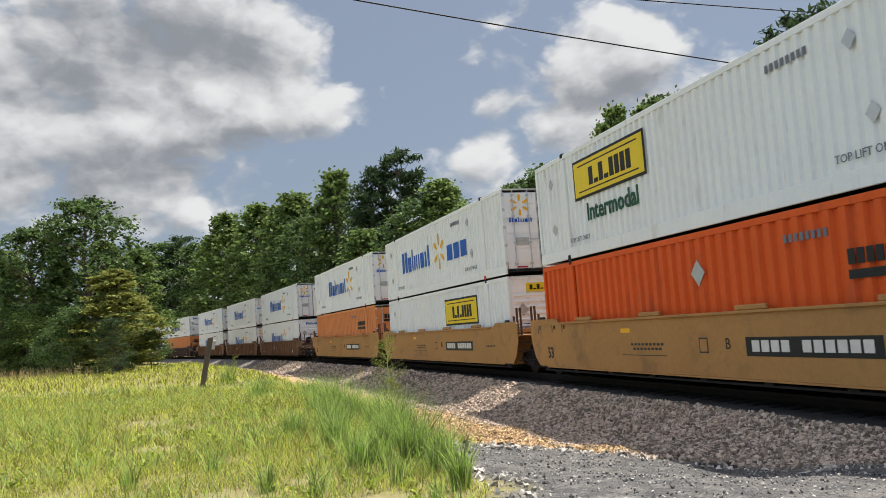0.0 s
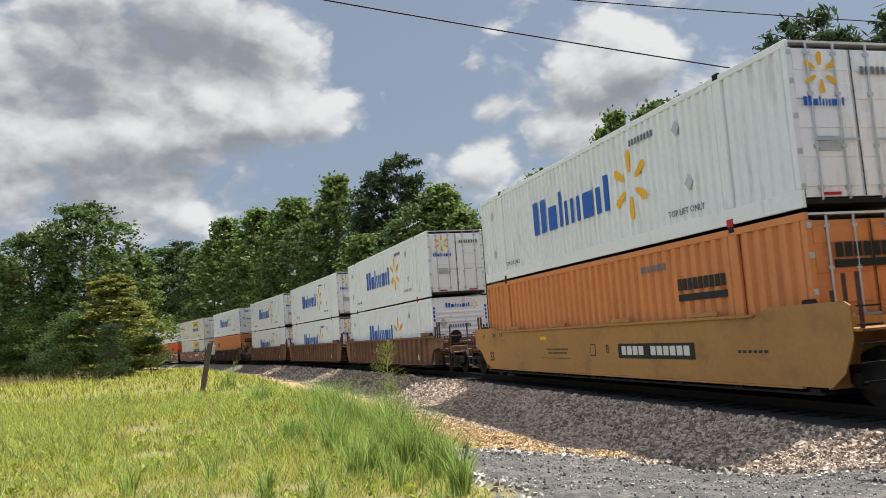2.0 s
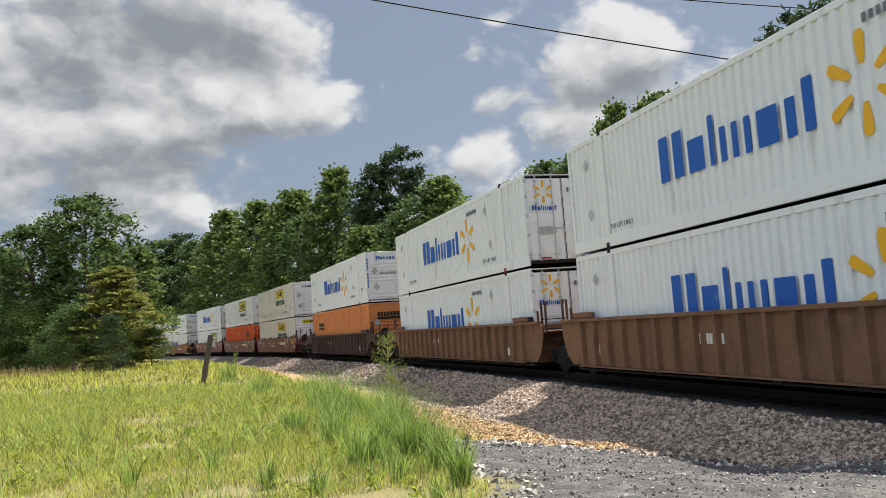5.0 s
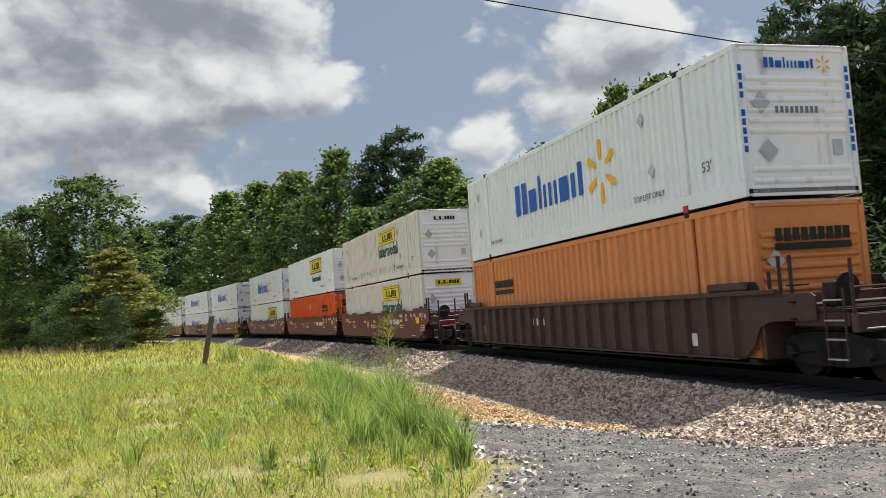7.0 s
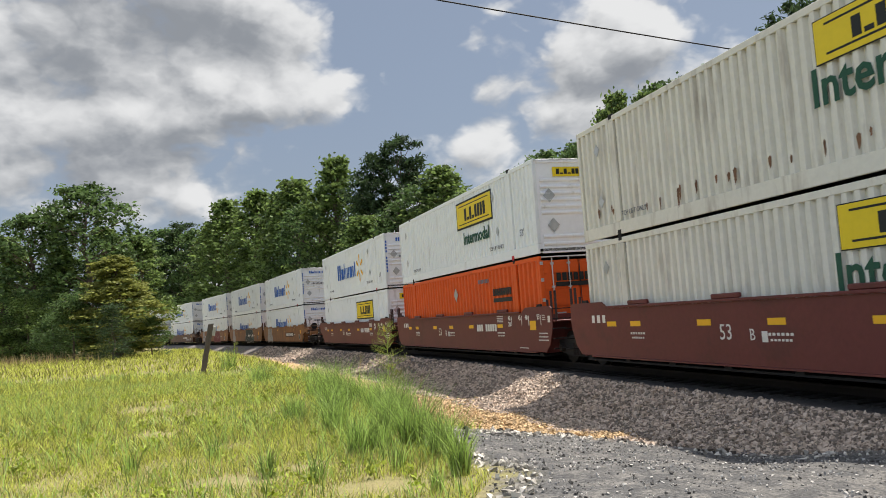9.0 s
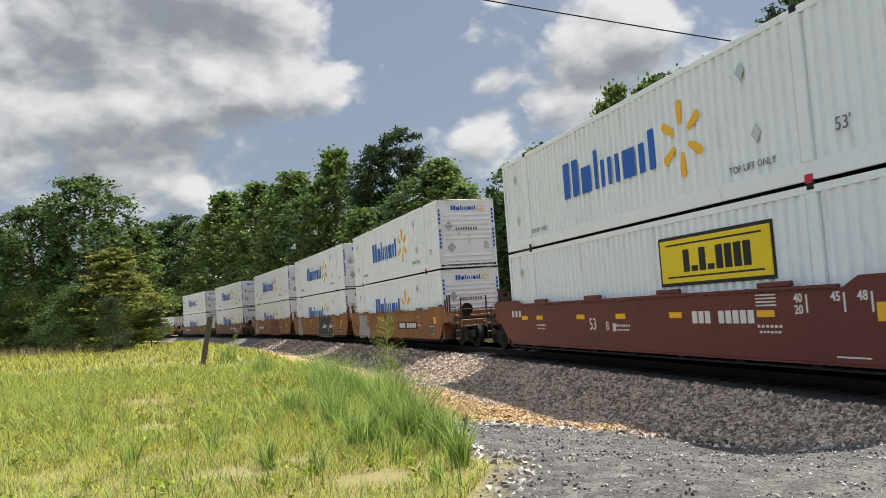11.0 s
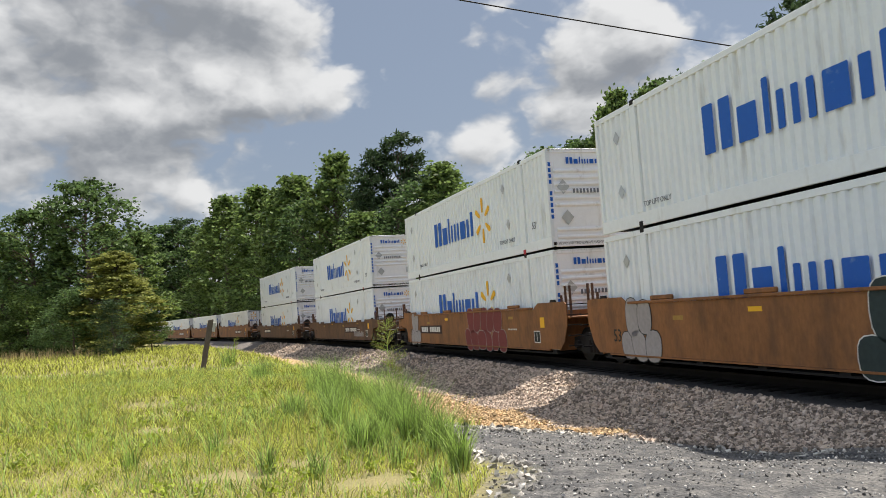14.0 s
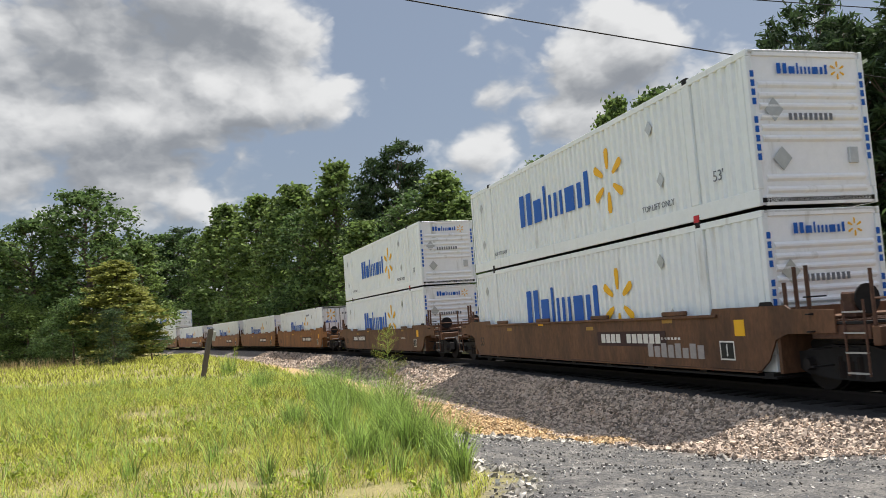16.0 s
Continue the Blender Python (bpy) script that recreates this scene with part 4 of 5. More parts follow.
        word_bars("number_bar", p, SIDE(board, 0.79, y - 0.004), 2.8, 0.21, (1, 1, 1, 1, 0.01, 1, 1, 1, 1, 1, 1), PALE)
        part("reflective_patch", box(bmesh.new(), -2.2, -1.8, y - 0.003, y, 1.25, 1.34), YELLOW, w)
        part("reflective_patch", box(bmesh.new(), 7.2, 7.5, y - 0.003, y, 0.95, 1.25), YELLOW, w)
        small_marks(w, SIDE(5.0, 0.9, y), 0.8, 0.05, 6, PALE)
        lettering("length_figure", "53", 0.42, INK, w, SIDE(-7.4, 0.75, y))
        frame_bm = box(bmesh.new(), 6.7, 7.15, y - 0.003, y, 0.5, 0.86)
        fr = part("inspection_panel", frame_bm, PALE, w, "dark panel stencilled with a pale frame")
        part("panel_face", box(bmesh.new(), 6.73, 7.12, y - 0.006, y - 0.003, 0.53, 0.83), INK, fr)
        part("panel_stroke", box(bmesh.new(), 6.91, 6.94, y - 0.008, y - 0.006, 0.57, 0.8), PALE, fr)
        for x, z in ((-4.6, 1.12), (1.2, 1.1), (4.9, 1.22)):
            part("faded_patch", box(bmesh.new(), x - 0.2, x + 0.2, y - 0.003, y, z, z + 0.09), FADED, w)
    else:
        y = -1.464
        word_bars("number_bar", w, SIDE(-1.9, 0.9, y), 1.1, 0.2, (1, 1, 1, 0.01, 0.01, 1, 1, 1, 1, 1, 1), PALE)
        part("notice_patch", box(bmesh.new(), 6.1, 6.35, y - 0.003, y, 0.5, 0.75), PALE, w)
        part("notice_patch", box(bmesh.new(), -6.9, -6.72, y - 0.003, y, 0.6, 0.9), PALE, w)


def graffiti(w, mat, x, width, height, seed, label):
    """Faded sprayed swirls: two rows of rounded lobes with dark rims, flat on the steel."""
    rnd = random.Random(seed)
    rim = INK if mat is GRAF_PALE else PALE if mat is GRAF_DARK else GRAF_PALE
    n = max(3, int(width / 0.6))
    k = 0
    for row, cz, hh in ((0, 0.27 * height, 0.36 * height), (1, -0.27 * height, 0.3 * height)):
        for i in range(n - (row == 0)):
            k += 1
            cx = -width / 2 + (i + 0.5 + 0.5 * (row == 0)) * width / n + rnd.uniform(-0.04, 0.04)
            rx, rz, lean = 0.56 * width / n * rnd.uniform(0.85, 1.1), hh * rnd.uniform(0.85, 1.05), rnd.uniform(-0.3, 0.3)
            for m2, grow, lift in ((rim, 0.02, 0.0), (mat, 0.0, 0.002)):
                ring = []
                for q in range(16):
                    a = q * math.pi / 8
                    px, pz = (rx + grow) * math.copysign(abs(math.cos(a)) ** 0.75, math.cos(a)), (rz + grow) * math.copysign(abs(math.sin(a)) ** 0.75, math.sin(a))
                    ring.append((cx + px + lean * pz, cz + pz))
                p = part("graffiti_lobe", prism(bmesh.new(), ring, 2, 0.004 * (k % 3) + lift, 0.004 * (k % 3) + lift + 0.001), m2, w, label)
                p.matrix_basis = SIDE(x, 0.87, -1.463)


def build_bogie():
    b = holder("bogie", "black two-axle freight truck under the car ends", "rail bogie", "bogies of the train")
    for y in (-1.0, 1.0):
        bm = prism(bmesh.new(), [(-1.25, 0.4), (-1.05, 0.3), (-0.4, 0.22), (0.4, 0.22), (1.05, 0.3), (1.25, 0.4), (1.2, 0.66), (0.8, 0.7), (0.45, 0.78), (-0.45, 0.78), (-0.8, 0.7), (-1.2, 0.66)], 1, y - 0.08, y + 0.08)
        f = part("side_frame", bm, BLACK, b)
        for x in (-0.2, 0.0, 0.2):
            part("spring", rod(bmesh.new(), (x, y * 1.04, 0.26), (x, y * 1.04, 0.6), 0.085, n=10), SHADED_RUST, f)
        for x in (-0.9, 0.9):
            part("axle_cap", rod(bmesh.new(), (x, y * 1.08, 0.46), (x, y * 1.2, 0.46), 0.12, 0.1, 10), STEEL, f)
    part("bolster", box(bmesh.new(), -0.25, 0.25, -1.1, 1.1, 0.5, 0.77, 0.03), BLACK, b)
    for x in (-0.9, 0.9):
        bm = rod(bmesh.new(), (0, -0.95, 0), (0, 0.95, 0), 0.075, n=10)
        for y in (-0.755, 0.755):
            rod(bm, (0, y - 0.07, 0), (0, y + 0.07, 0), 0.457, 0.457, 28)
            rod(bm, (0, y - (0.09 if y > 0 else -0.09), 0), (0, y - (0.07 if y > 0 else -0.07), 0), 0.49, 0.49, 28)
            for k in range(4):
                a = k * math.pi / 2
                rod(bm, (0.25 * math.cos(a), y - 0.076, 0.25 * math.sin(a)), (0.25 * math.cos(a), y + 0.076, 0.25 * math.sin(a)), 0.05, 0.05, 8)
        ws = part("wheelset", bm, STEEL, b)
        ws.location = (x, 0, 0.457)
    return b


# ---------------------------------------------------------------- the train
# place of each unit's middle along the track at 8 s, coupled or jointed ends, loads
UNITS = [
    (-118.53, "tan", "LJ", "plate_door", "red"), (-99.34, "tan", "JJ", "com", "plate_low"), (-80.13, "tan", "JC", "blue_door", "orange_door"),
    (-56.98, "ribbed", "LJ", "blue_door", "blue"), (-37.43, "ribbed", "JJ", "blue_door", "blue_door"), (-17.93, "ribbed", "JC", "blue_door", "blue_door"),
    (4.81, "dark", "LC", "blue", "orange"),
    (28.06, "maroon", "LJ", "cream", "cream_low"), (47.42, "maroon", "JJ", "plate", "red"), (66.73, "maroon", "JC", "blue", "plate_low"),
    (90.60, "brown", "LJ", "blue", "blue"), (109.72, "brown", "JJ", "blue", "blue"), (129.12, "brown", "JC", "blue", "blue"),
    (152.55, "brown", "LC", "blue", "blue"), (175.86, "brown", "LC", "blue", "blue"),
    (199.5, "brown", "LJ", None, "blue_door"), (218.7, "brown", "JJ", None, "blue"), (237.9, "brown", "JC", None, "blue"),
    (261.3, "brown", "LJ", None, "blue"), (280.5, "brown", "JJ", "blue", "blue"), (299.7, "brown", "JC", "blue", "blue"),
]
MOVING = []   # (thing, place along the track at 8 s, height, half the wheelbase)


SPRAY = {10: [(GRAF_PALE, -5.8, 2.6, 1.2)], 11: [(GRAF_PALE, -6.3, 1.7, 1.2), (GRAF_DARK, 2.65, 4.5, 1.28)],
         12: [(GRAF_PALE, -6.7, 1.6, 1.2), (GRAF_RED, 2.4, 4.1, 1.28)]}


def build_train():
    loads = {
        "blue": blue_white(False), "blue_door": blue_white(True), "com": blue_white(True, True),
        "plate": plated(WHITE, "white 53-foot container with yellow sign plate", False, 2.65, 2.05),
        "plate_door": plated(WHITE, "white 53-foot container with yellow sign plate", True, -3.5, 1.98),
        "plate_low": plated(WHITE, "white 53-foot container with yellow sign plate, in a well", False, 3.2, 1.93),
        "cream": plated(CREAM, "rust-streaked cream container with yellow sign plate", False, 2.6, 2.2, False, 1.6, 0.36, 0.85, 0.72),
        "cream_low": plated(CREAM, "aged cream container with yellow sign plate, in a well", False, 2.7, 2.22, True, 1.6, 0.36, 0.85, 0.72),
        "orange": orange_box(ORANGE, "faded orange corrugated container, dark wordmark, in a well", False, -4.95, 0.36),
        "orange_door": orange_box(ORANGE, "faded orange corrugated container, dark wordmark, in a well", True, 4.95, 0.36),
        "red": orange_box(RED, "bright red-orange corrugated container sitting in a well", True, 4.9, 0.36),
    }
    used = set()

    def load(kind):
        if kind in used:
            return copy_thing(loads[kind], Matrix())
        used.add(kind)
        return loads[kind]
    cars = {}
    paints = {"tan": (TAN, True, "tan-painted well car with smooth steel sides"), "ribbed": (RUST, False, "weathered brown well car with ribbed sides"),
              "dark": (DARKBROWN, False, "dark brown well car with ribbed sides"), "maroon": (MAROON, True, "maroon well car with smooth steel sides"),
              "brown": (BROWN, True, "brown well car with smooth grimy steel sides")}
    bogie = build_bogie()
    first = True
    spray = SPRAY
    for i, (at, style, ends, top, low) in enumerate(UNITS):
        key = (style, ends, i if i in spray or i == 13 else 14 if i == 14 else -1)
        paint, flat, text = paints[style]
        if key in cars:
            w = copy_thing(cars[key], Matrix())
        else:
            w = cars[key] = well_car(text, SHADED_BROWN if i in (13, 14) else paint, flat, ends[0] == "L", ends[1] == "C", "well cars of the train", style in ("brown", "dark", "ribbed"), 1.3 if i in (13, 14) else 1.5 if flat else 1.45)
            car_marks(w, style, -4.3 if i in (12, 14) else 3.2)
            if i in spray:
                for mat, x, wd, ht in spray[i]:
                    graffiti(w, mat, x, wd, ht, i, "faded sprayed graffiti")
                tagged(w, text + " and faded graffiti")
            if i == 13:
                word_bars("sprayed_bar", w, SIDE(5.1, 0.5, -1.463), 2.2, 0.3, (1, 0.8, 1, 0.9, 1, 0.7, 1, 0.9), GRAF_PALE)
        MOVING.append((w, at, 0.0, 9.6))
        if low:
            MOVING.append((load(low), at, 0.305, 9.6))
        if top:
            MOVING.append((load(top), at, 3.25, 9.6))
        spots = [at + 9.6] if i == 0 or ends[0] == "J" else [at - 9.6, at + 9.6]
        for s in spots:
            b = bogie if first else copy_thing(bogie, Matrix())
            first = False
            MOVING.append((b, s, 0.0, 0.9))


build_train()


# the train's slight surging: thirtieths of a second by which it runs late, by half seconds
LATE = {1: 0.75, 2: 0.65, 3: 1.0, 4: 0.1, 5: 1.0, 6: 0.9, 7: 0.9, 8: 0.73, 9: 0.5, 10: 0.4, 11: 0.3, 12: 0.15, 15: 0.5, 16: 1.0, 17: 0.76, 18: 0.9,
        19: 0.85, 20: 0.85, 21: 0.85, 22: 0.85, 23: 0.9, 25: 0.1, 26: 0.15, 27: 0.2, 28: 0.2, 29: 1.1}


def motions():
    for thing, at, z, half in MOVING:
        walk(thing, [(k * 0.5, track_pose(at - TRAIN_AT(k * 0.5 - LATE.get(k, 0.0) / 30), z, half)) for k in range(33)])
    rows = [(k / FPS, k) for k in range(16 * FPS + 1)]
    for thing, at, z, half in MOVING:
        for ws in thing.children:
            if ws.name.startswith("wheelset"):
                x = ws.location.x
                walk(ws, [(t, pose(x, 0, 0.457, 0, math.degrees(TRAIN_AT(t) / 0.457) % 360, 0)) for t, k in rows])


# ---------------------------------------------------------------- trees
def leaf_mesh(name, blobs, per_blob, size, mat, rnd, droop=0.0, aspect=0.6, flat=0.8):
    """Leaf sprays round many clump centres: small four-sided blades, turned every way."""
    n = len(blobs) * per_blob
    c = np.repeat(np.array([b[:3] for b in blobs]), per_blob, 0)
    r = np.repeat(np.array([b[3] for b in blobs]), per_blob)[:, None]
    d = rnd.normal(size=(n, 3))
    d /= np.linalg.norm(d, axis=1)[:, None]
    p = c + d * r * np.abs(rnd.normal(0.62, 0.3, (n, 1))) * np.array([1, 1, flat])
    a = rnd.normal(size=(n, 3)) + np.array([0, 0, -droop])
    a /= np.linalg.norm(a, axis=1)[:, None]
    b = np.cross(a, rnd.normal(size=(n, 3)))
    b /= np.linalg.norm(b, axis=1)[:, None] + 1e-9
    s = size * rnd.uniform(0.6, 1.4, (n, 1))
    v = np.stack([p - a * s, p + b * s * aspect, p + a * s, p - b * s * aspect], 1).reshape(-1, 3)
    f = np.arange(4 * n).reshape(-1, 4)
    return raw_mesh(name, v.tolist(), f.tolist(), mat)


def woody(name, h, limbs, radius, rnd):
    bm = bmesh.new()
    pts = [Vector((0, 0, -0.3))]
    for k in range(1, 7):
        pts.append(Vector((rnd.normal() * 0.012 * h, rnd.normal() * 0.012 * h, h * 0.92 * k / 6)))
    for k in range(6):
        rod(bm, pts[k], pts[k + 1], radius * (1 - k / 6.5), radius * (1 - (k + 1) / 6.5), 7)
    for b in limbs:
        e = Vector(b[:3])
        z = max(0.12 * h, min(e.z - 0.12 * h, 0.85 * h))
        s = Vector((0, 0, z))
        rod(bm, s, e, radius * 0.32 * (1 - 0.7 * z / h), 0.03 * radius, 5)
    return mesh_of(bm, name, BARK)


def tree_kind(kind, seed, rich):
    """A tree one unit wide and ten high, scaled when placed. Returns its holder."""
    rnd = np.random.default_rng(seed)
    H = 10.0
    blobs = []
    if kind in ("oak", "gum", "lime"):
        # clumps of twigs over the outside of the crown, bulging where the great limbs reach out
        n = 215 if rich else 95
        ph = rnd.uniform(0, 6.283, 4)
        for i in range(n):
            u = rnd.uniform(0, 1) ** 0.9
            a = rnd.uniform(0, 6.283)
            if kind == "gum":
                env = 1.95 * (1 - u) ** 0.55 * (0.6 + min(1, u * 3.2) * 0.5)
            elif kind == "oak":
                env = 2.2 * math.sqrt(max(0.02, 1 - (abs(u - 0.45) / 0.6) ** 2.4))
            else:
                env = 2.3 * (1 - u) ** 0.5 * (0.6 + min(1, u * 4) * 0.45)
            lobe = 1 + 0.13 * math.sin(3 * a + ph[0] + 5 * u) + 0.12 * math.sin(2 * a - 9 * u + ph[1]) + 0.08 * math.sin(13 * u + ph[2])
            q = env * lobe * (0.35 + 0.65 * math.sqrt(rnd.uniform(0.0, 1.0)))
            z = H * (0.05 + 0.91 * u)
            r = (rnd.uniform(0.45, 0.8) if rich else rnd.uniform(0.55, 0.9)) * (1.0 - 0.35 * u)
            blobs.append((q * math.cos(a), q * math.sin(a), z, r))
        for k in range(9):
            a = rnd.uniform(0, 6.283)
            blobs.append((0.4 * math.cos(a), 0.4 * math.sin(a), H * rnd.uniform(0.88, 0.97), rnd.uniform(0.25, 0.4)))
        mat = {"oak": LEAF_OAK, "gum": LEAF_GUM, "lime": LEAF_LIME}[kind]
        leaves = leaf_mesh("crown", blobs, 100 if kind == "lime" else 44 if rich else 14, (0.085 if kind == "lime" else 0.092) if rich else 0.2, mat, rnd, 0.2, 0.7, 0.45 if kind == "lime" else 0.75)
        text = {"oak": ("oak_tree", "broad dark green oak with dense uneven crown"), "gum": ("sweetgum_tree", "tall mid-green sweetgum with pointed leafy crown"),
                "lime": ("young_tree", "yellow-green young tree at the field's edge")}[kind]
        trunk_r = 0.2
    elif kind == "pine":
        # whorls of level boughs, each a row of needle tufts
        for k in range(19):
            u = k / 18
            z = H * (0.2 + 0.77 * u)
            env = 1.75 * math.sqrt(max(0.04, 1 - (abs(u - 0.4) / 0.66) ** 2))
            for b in range(5 if k < 16 else 3):
                a, l = rnd.uniform(0, 6.283), env * rnd.uniform(0.55, 1.1)
                for f in (0.45, 0.75, 1.0):
                    blobs.append((f * l * math.cos(a), f * l * math.sin(a), z + 0.12 * f * l + rnd.uniform(-0.12, 0.12), rnd.uniform(0.26, 0.44)))
        leaves = leaf_mesh("crown", blobs, 40 if rich else 12, 0.13 if rich else 0.24, LEAF_PINE, rnd, -0.3, 0.26, 0.6)
        text = ("pine_tree", "tall dark pine with tufted open crown")
        trunk_r = 0.17
    else:
        n = 64
        mat = LEAF_PINE if kind == "pinelet" else LEAF_OAK if seed % 2 else LEAF_GUM
        for i in range(n):
            u = rnd.uniform(0, 1)
            z = H * (0.08 + 0.86 * u)
            env = 3.4 * math.sqrt(max(0.04, 1 - u ** 1.6)) if kind == "bush" else 2.6 * (1 - u) + 0.25
            a, q = rnd.uniform(0, 6.283), math.sqrt(rnd.uniform(0.05, 1)) * env
            blobs.append((q * math.cos(a), q * math.sin(a), z, rnd.uniform(0.75, 1.3)))
        leaves = leaf_mesh("crown", blobs, 110 if rich else 34, 0.12 if rich else 0.22, mat, rnd, 0.1, 0.25 if kind == "pinelet" else 0.6)
        text = ("young_pine", "low dark young pine by the field") if kind == "pinelet" else ("bush", "dense leafy green bush at the field's edge")
        trunk_r = 0.12
    t = holder(text[0], text[1], "tree" if kind != "bush" else "bush", "trees along the railway" if kind != "bush" else "bushes by the field")
    part("trunk", woody("trunk", H, [b for b in blobs[::4 if rich else 12]], trunk_r, rnd), BARK, t)
    part("crown", leaves, None, t)
    return t


TREES = [
    ("oak", -31.1, 71.5, 15.6, 4.8),
    ("oak", -36.8, 73.3, 13.4, 4.5),
    ("gum", -41.5, 77.6, 12.2, 4.5),
    ("gum", -33.3, 89.0, 12.9, 4.0),
    ("lime", -24.9, 62.0, 8.0, 3.7),
    ("bush", -27.3, 60.1, 5.2, 2.6),
    ("pinelet", -22.6, 55.6, 4.0, 1.8),
    ("bush", -34.5, 67.7, 6.2, 3.5),
    ("bush", -30.2, 63.1, 4.0, 2.2),
    ("bush", -22.3, 62.1, 3.2, 1.8),
    ("gum", -32.0, 77.7, 12.5, 3.6),
    ("gum", -33.8, 72.5, 9.8, 3.2),
    ("bush", -36.7, 68.8, 4.5, 3.0),
    ("oak", -59.4, 175.2, 25.6, 9.0),
    ("pine", -55.1, 171.3, 25.5, 7.0),
    ("oak", -62.1, 168.9, 23.1, 8.0),
    ("oak", -49.0, 162.8, 23.1, 7.0),
    ("gum", -37.9, 145.1, 26.2, 7.6),
    ("gum", -42.6, 152.0, 22.8, 6.5),
    ("gum", -28.1, 126.4, 24.1, 6.8),
    ("gum", -19.0, 107.6, 22.1, 6.2),
    ("gum", -21.8, 110.2, 21.2, 4.7),
    ("gum", -11.9, 94.3, 22.0, 5.5),
    ("oak", -15.1, 98.4, 17.4, 5.4),
    ("pine", -4.0, 83.9, 20.9, 4.6),
    ("pine", -6.9, 85.7, 19.8, 4.0),
    ("gum", 0.4, 72.0, 15.7, 4.8),
    ("gum", -7.4, 77.6, 12.7, 4.2),
    ("oak", -1.8, 74.0, 14.4, 4.5),
    ("gum", 2.1, 68.0, 12.6, 4.0),
    ("oak", 6.6, 61.7, 13.1, 3.6),
    ("oak", 8.9, 59.3, 13.8, 4.2),
    ("oak", 10.4, 55.0, 13.4, 3.6),
    ("gum", 11.9, 52.7, 16.0, 2.6),
    ("gum", 13.3, 50.3, 15.4, 2.6),
    ("gum", 13.5, 48.1, 14.6, 2.4),
    ("gum", 11.3, 53.8, 15.2, 2.2),
    ("oak", 14.7, 47.8, 15.3, 3.6),
    ("oak", 15.6, 45.4, 15.1, 3.4),
    ("pine", 20.5, 42.3, 17.4, 3.4),
    ("pine", 20.2, 39.1, 15.4, 3.6),
    ("pine", 21.3, 47.4, 18.2, 2.8),
    ("oak", 13.0, 45.2, 12.3, 3.6),
    ("gum", 11.9, 50.6, 10.9, 3.6),
    ("pine", 22.0, 38.1, 15.6, 4.0),
    ("gum", 4.6, 63.8, 10.9, 3.6),
    ("pine", 16.4, 41.0, 13.0, 3.2),
    ("pine", 18.6, 44.5, 15.5, 3.2),
    ("pine", 15.0, 40.2, 9.5, 3.0),
]


def build_trees():
    protos, count = {}, {}
    rnd = random.Random(5)
    rows = list(TREES)
    # the wood goes on behind: along the far side of the track, and round the field's end
    for i in range(46):
        s = -26 + i * 5.0 + rnd.uniform(-2, 2)
        lat = -rnd.uniform(19, 34) - (6 if i % 2 else 0) - max(0, 30 - s) * 0.12
        p = on_track(s, lat)
        rows.append((rnd.choice(("gum", "oak", "gum", "pine")), p.x, p.y, rnd.uniform(10.5, 13.5) + max(0, min(4, (s - 40) * 0.08)), rnd.uniform(3.6, 5.0)))
    for i in range(44):
        s = 26 + i * 3.2 + rnd.uniform(-1.5, 1.5)
        p = on_track(s, -rnd.uniform(9.5, 12.5))
        rows.append(("pinelet" if s < 58 else "bush", p.x, p.y, rnd.uniform(3.5, 7.5), rnd.uniform(2.6, 3.6)))
    for i in range(26):
        p = on_track(96 + i * 2.8 + rnd.uniform(-3, 3), rnd.uniform(20, 62))
        rows.append((rnd.choice(("gum", "oak", "bush")), p.x, p.y, rnd.uniform(8, 13), rnd.uniform(3.6, 5.0)))
    for n, (kind, x, y, h, w) in enumerate(rows):
        rich = n < len(TREES)
        k = count.get(kind, 0)
        count[kind] = k + 1
        slots = {"oak": 3, "gum": 4, "pine": 3, "bush": 3}.get(kind, 1) if rich else 2
        slot = (kind, k % slots, rich)
        base = {"oak": 2.25, "gum": 1.9, "lime": 2.2, "pine": 1.8, "bush": 3.6, "pinelet": 2.6}[kind]
        s, lat = to_track(x, y)
        z = ground_z(s, lat)
        m = Matrix.Translation((x, y, z - 0.05)) @ Matrix.Rotation(rnd.uniform(0, 6.28), 4, "Z") @ Matrix.Diagonal((w / base, w / base, h / 10.0, 1))
        if slot in protos:
            copy_thing(protos[slot], m)
        else:
            protos[slot] = t = tree_kind(kind, 11 + 7 * slot[1] + len(kind) + (0 if rich else 100), rich)
            firsts.append((t, m))


firsts = []
build_trees()
for t, m in firsts:
    t.matrix_basis = m


# ---------------------------------------------------------------- grass
WEED = material("weed_leaves", (0.3, 0.36, 0.05), 0.55, dark=0.6, light=1.5, big=0.5, small=3.0, bump=0, per_piece=0.7, subsurface=True)


def blades(name, roots, heights, lean, width, mat, rnd, kind="stuff"):
    """Bent grass blades: two joints and a tip each."""
    n = len(roots)
    a = rnd.uniform(0, 2 * np.pi, n)
    side = np.stack([np.cos(a), np.sin(a), np.zeros(n)], 1) * (width * rnd.uniform(0.6, 1.4, n))[:, None]
    b = rnd.uniform(0, 2 * np.pi, n)
    out = np.stack([np.cos(b), np.sin(b), np.zeros(n)], 1) * (heights * lean * rnd.uniform(0.2, 1.0, n))[:, None]
    up = np.stack([np.zeros(n), np.zeros(n), heights], 1)
    mid, tip = roots + up * 0.55 + out * 0.3, roots + up + out
    v = np.stack([roots - side, roots + side, mid + side * 0.8, mid - side * 0.8, tip], 1).reshape(-1, 3)
    i = (np.arange(n) * 5)[:, None]
    quads = (i + np.array([0, 1, 2, 3])).tolist()
    tris = (i + np.array([3, 2, 4])).tolist()
    return raw_mesh(name, v.tolist(), quads + tris, mat)


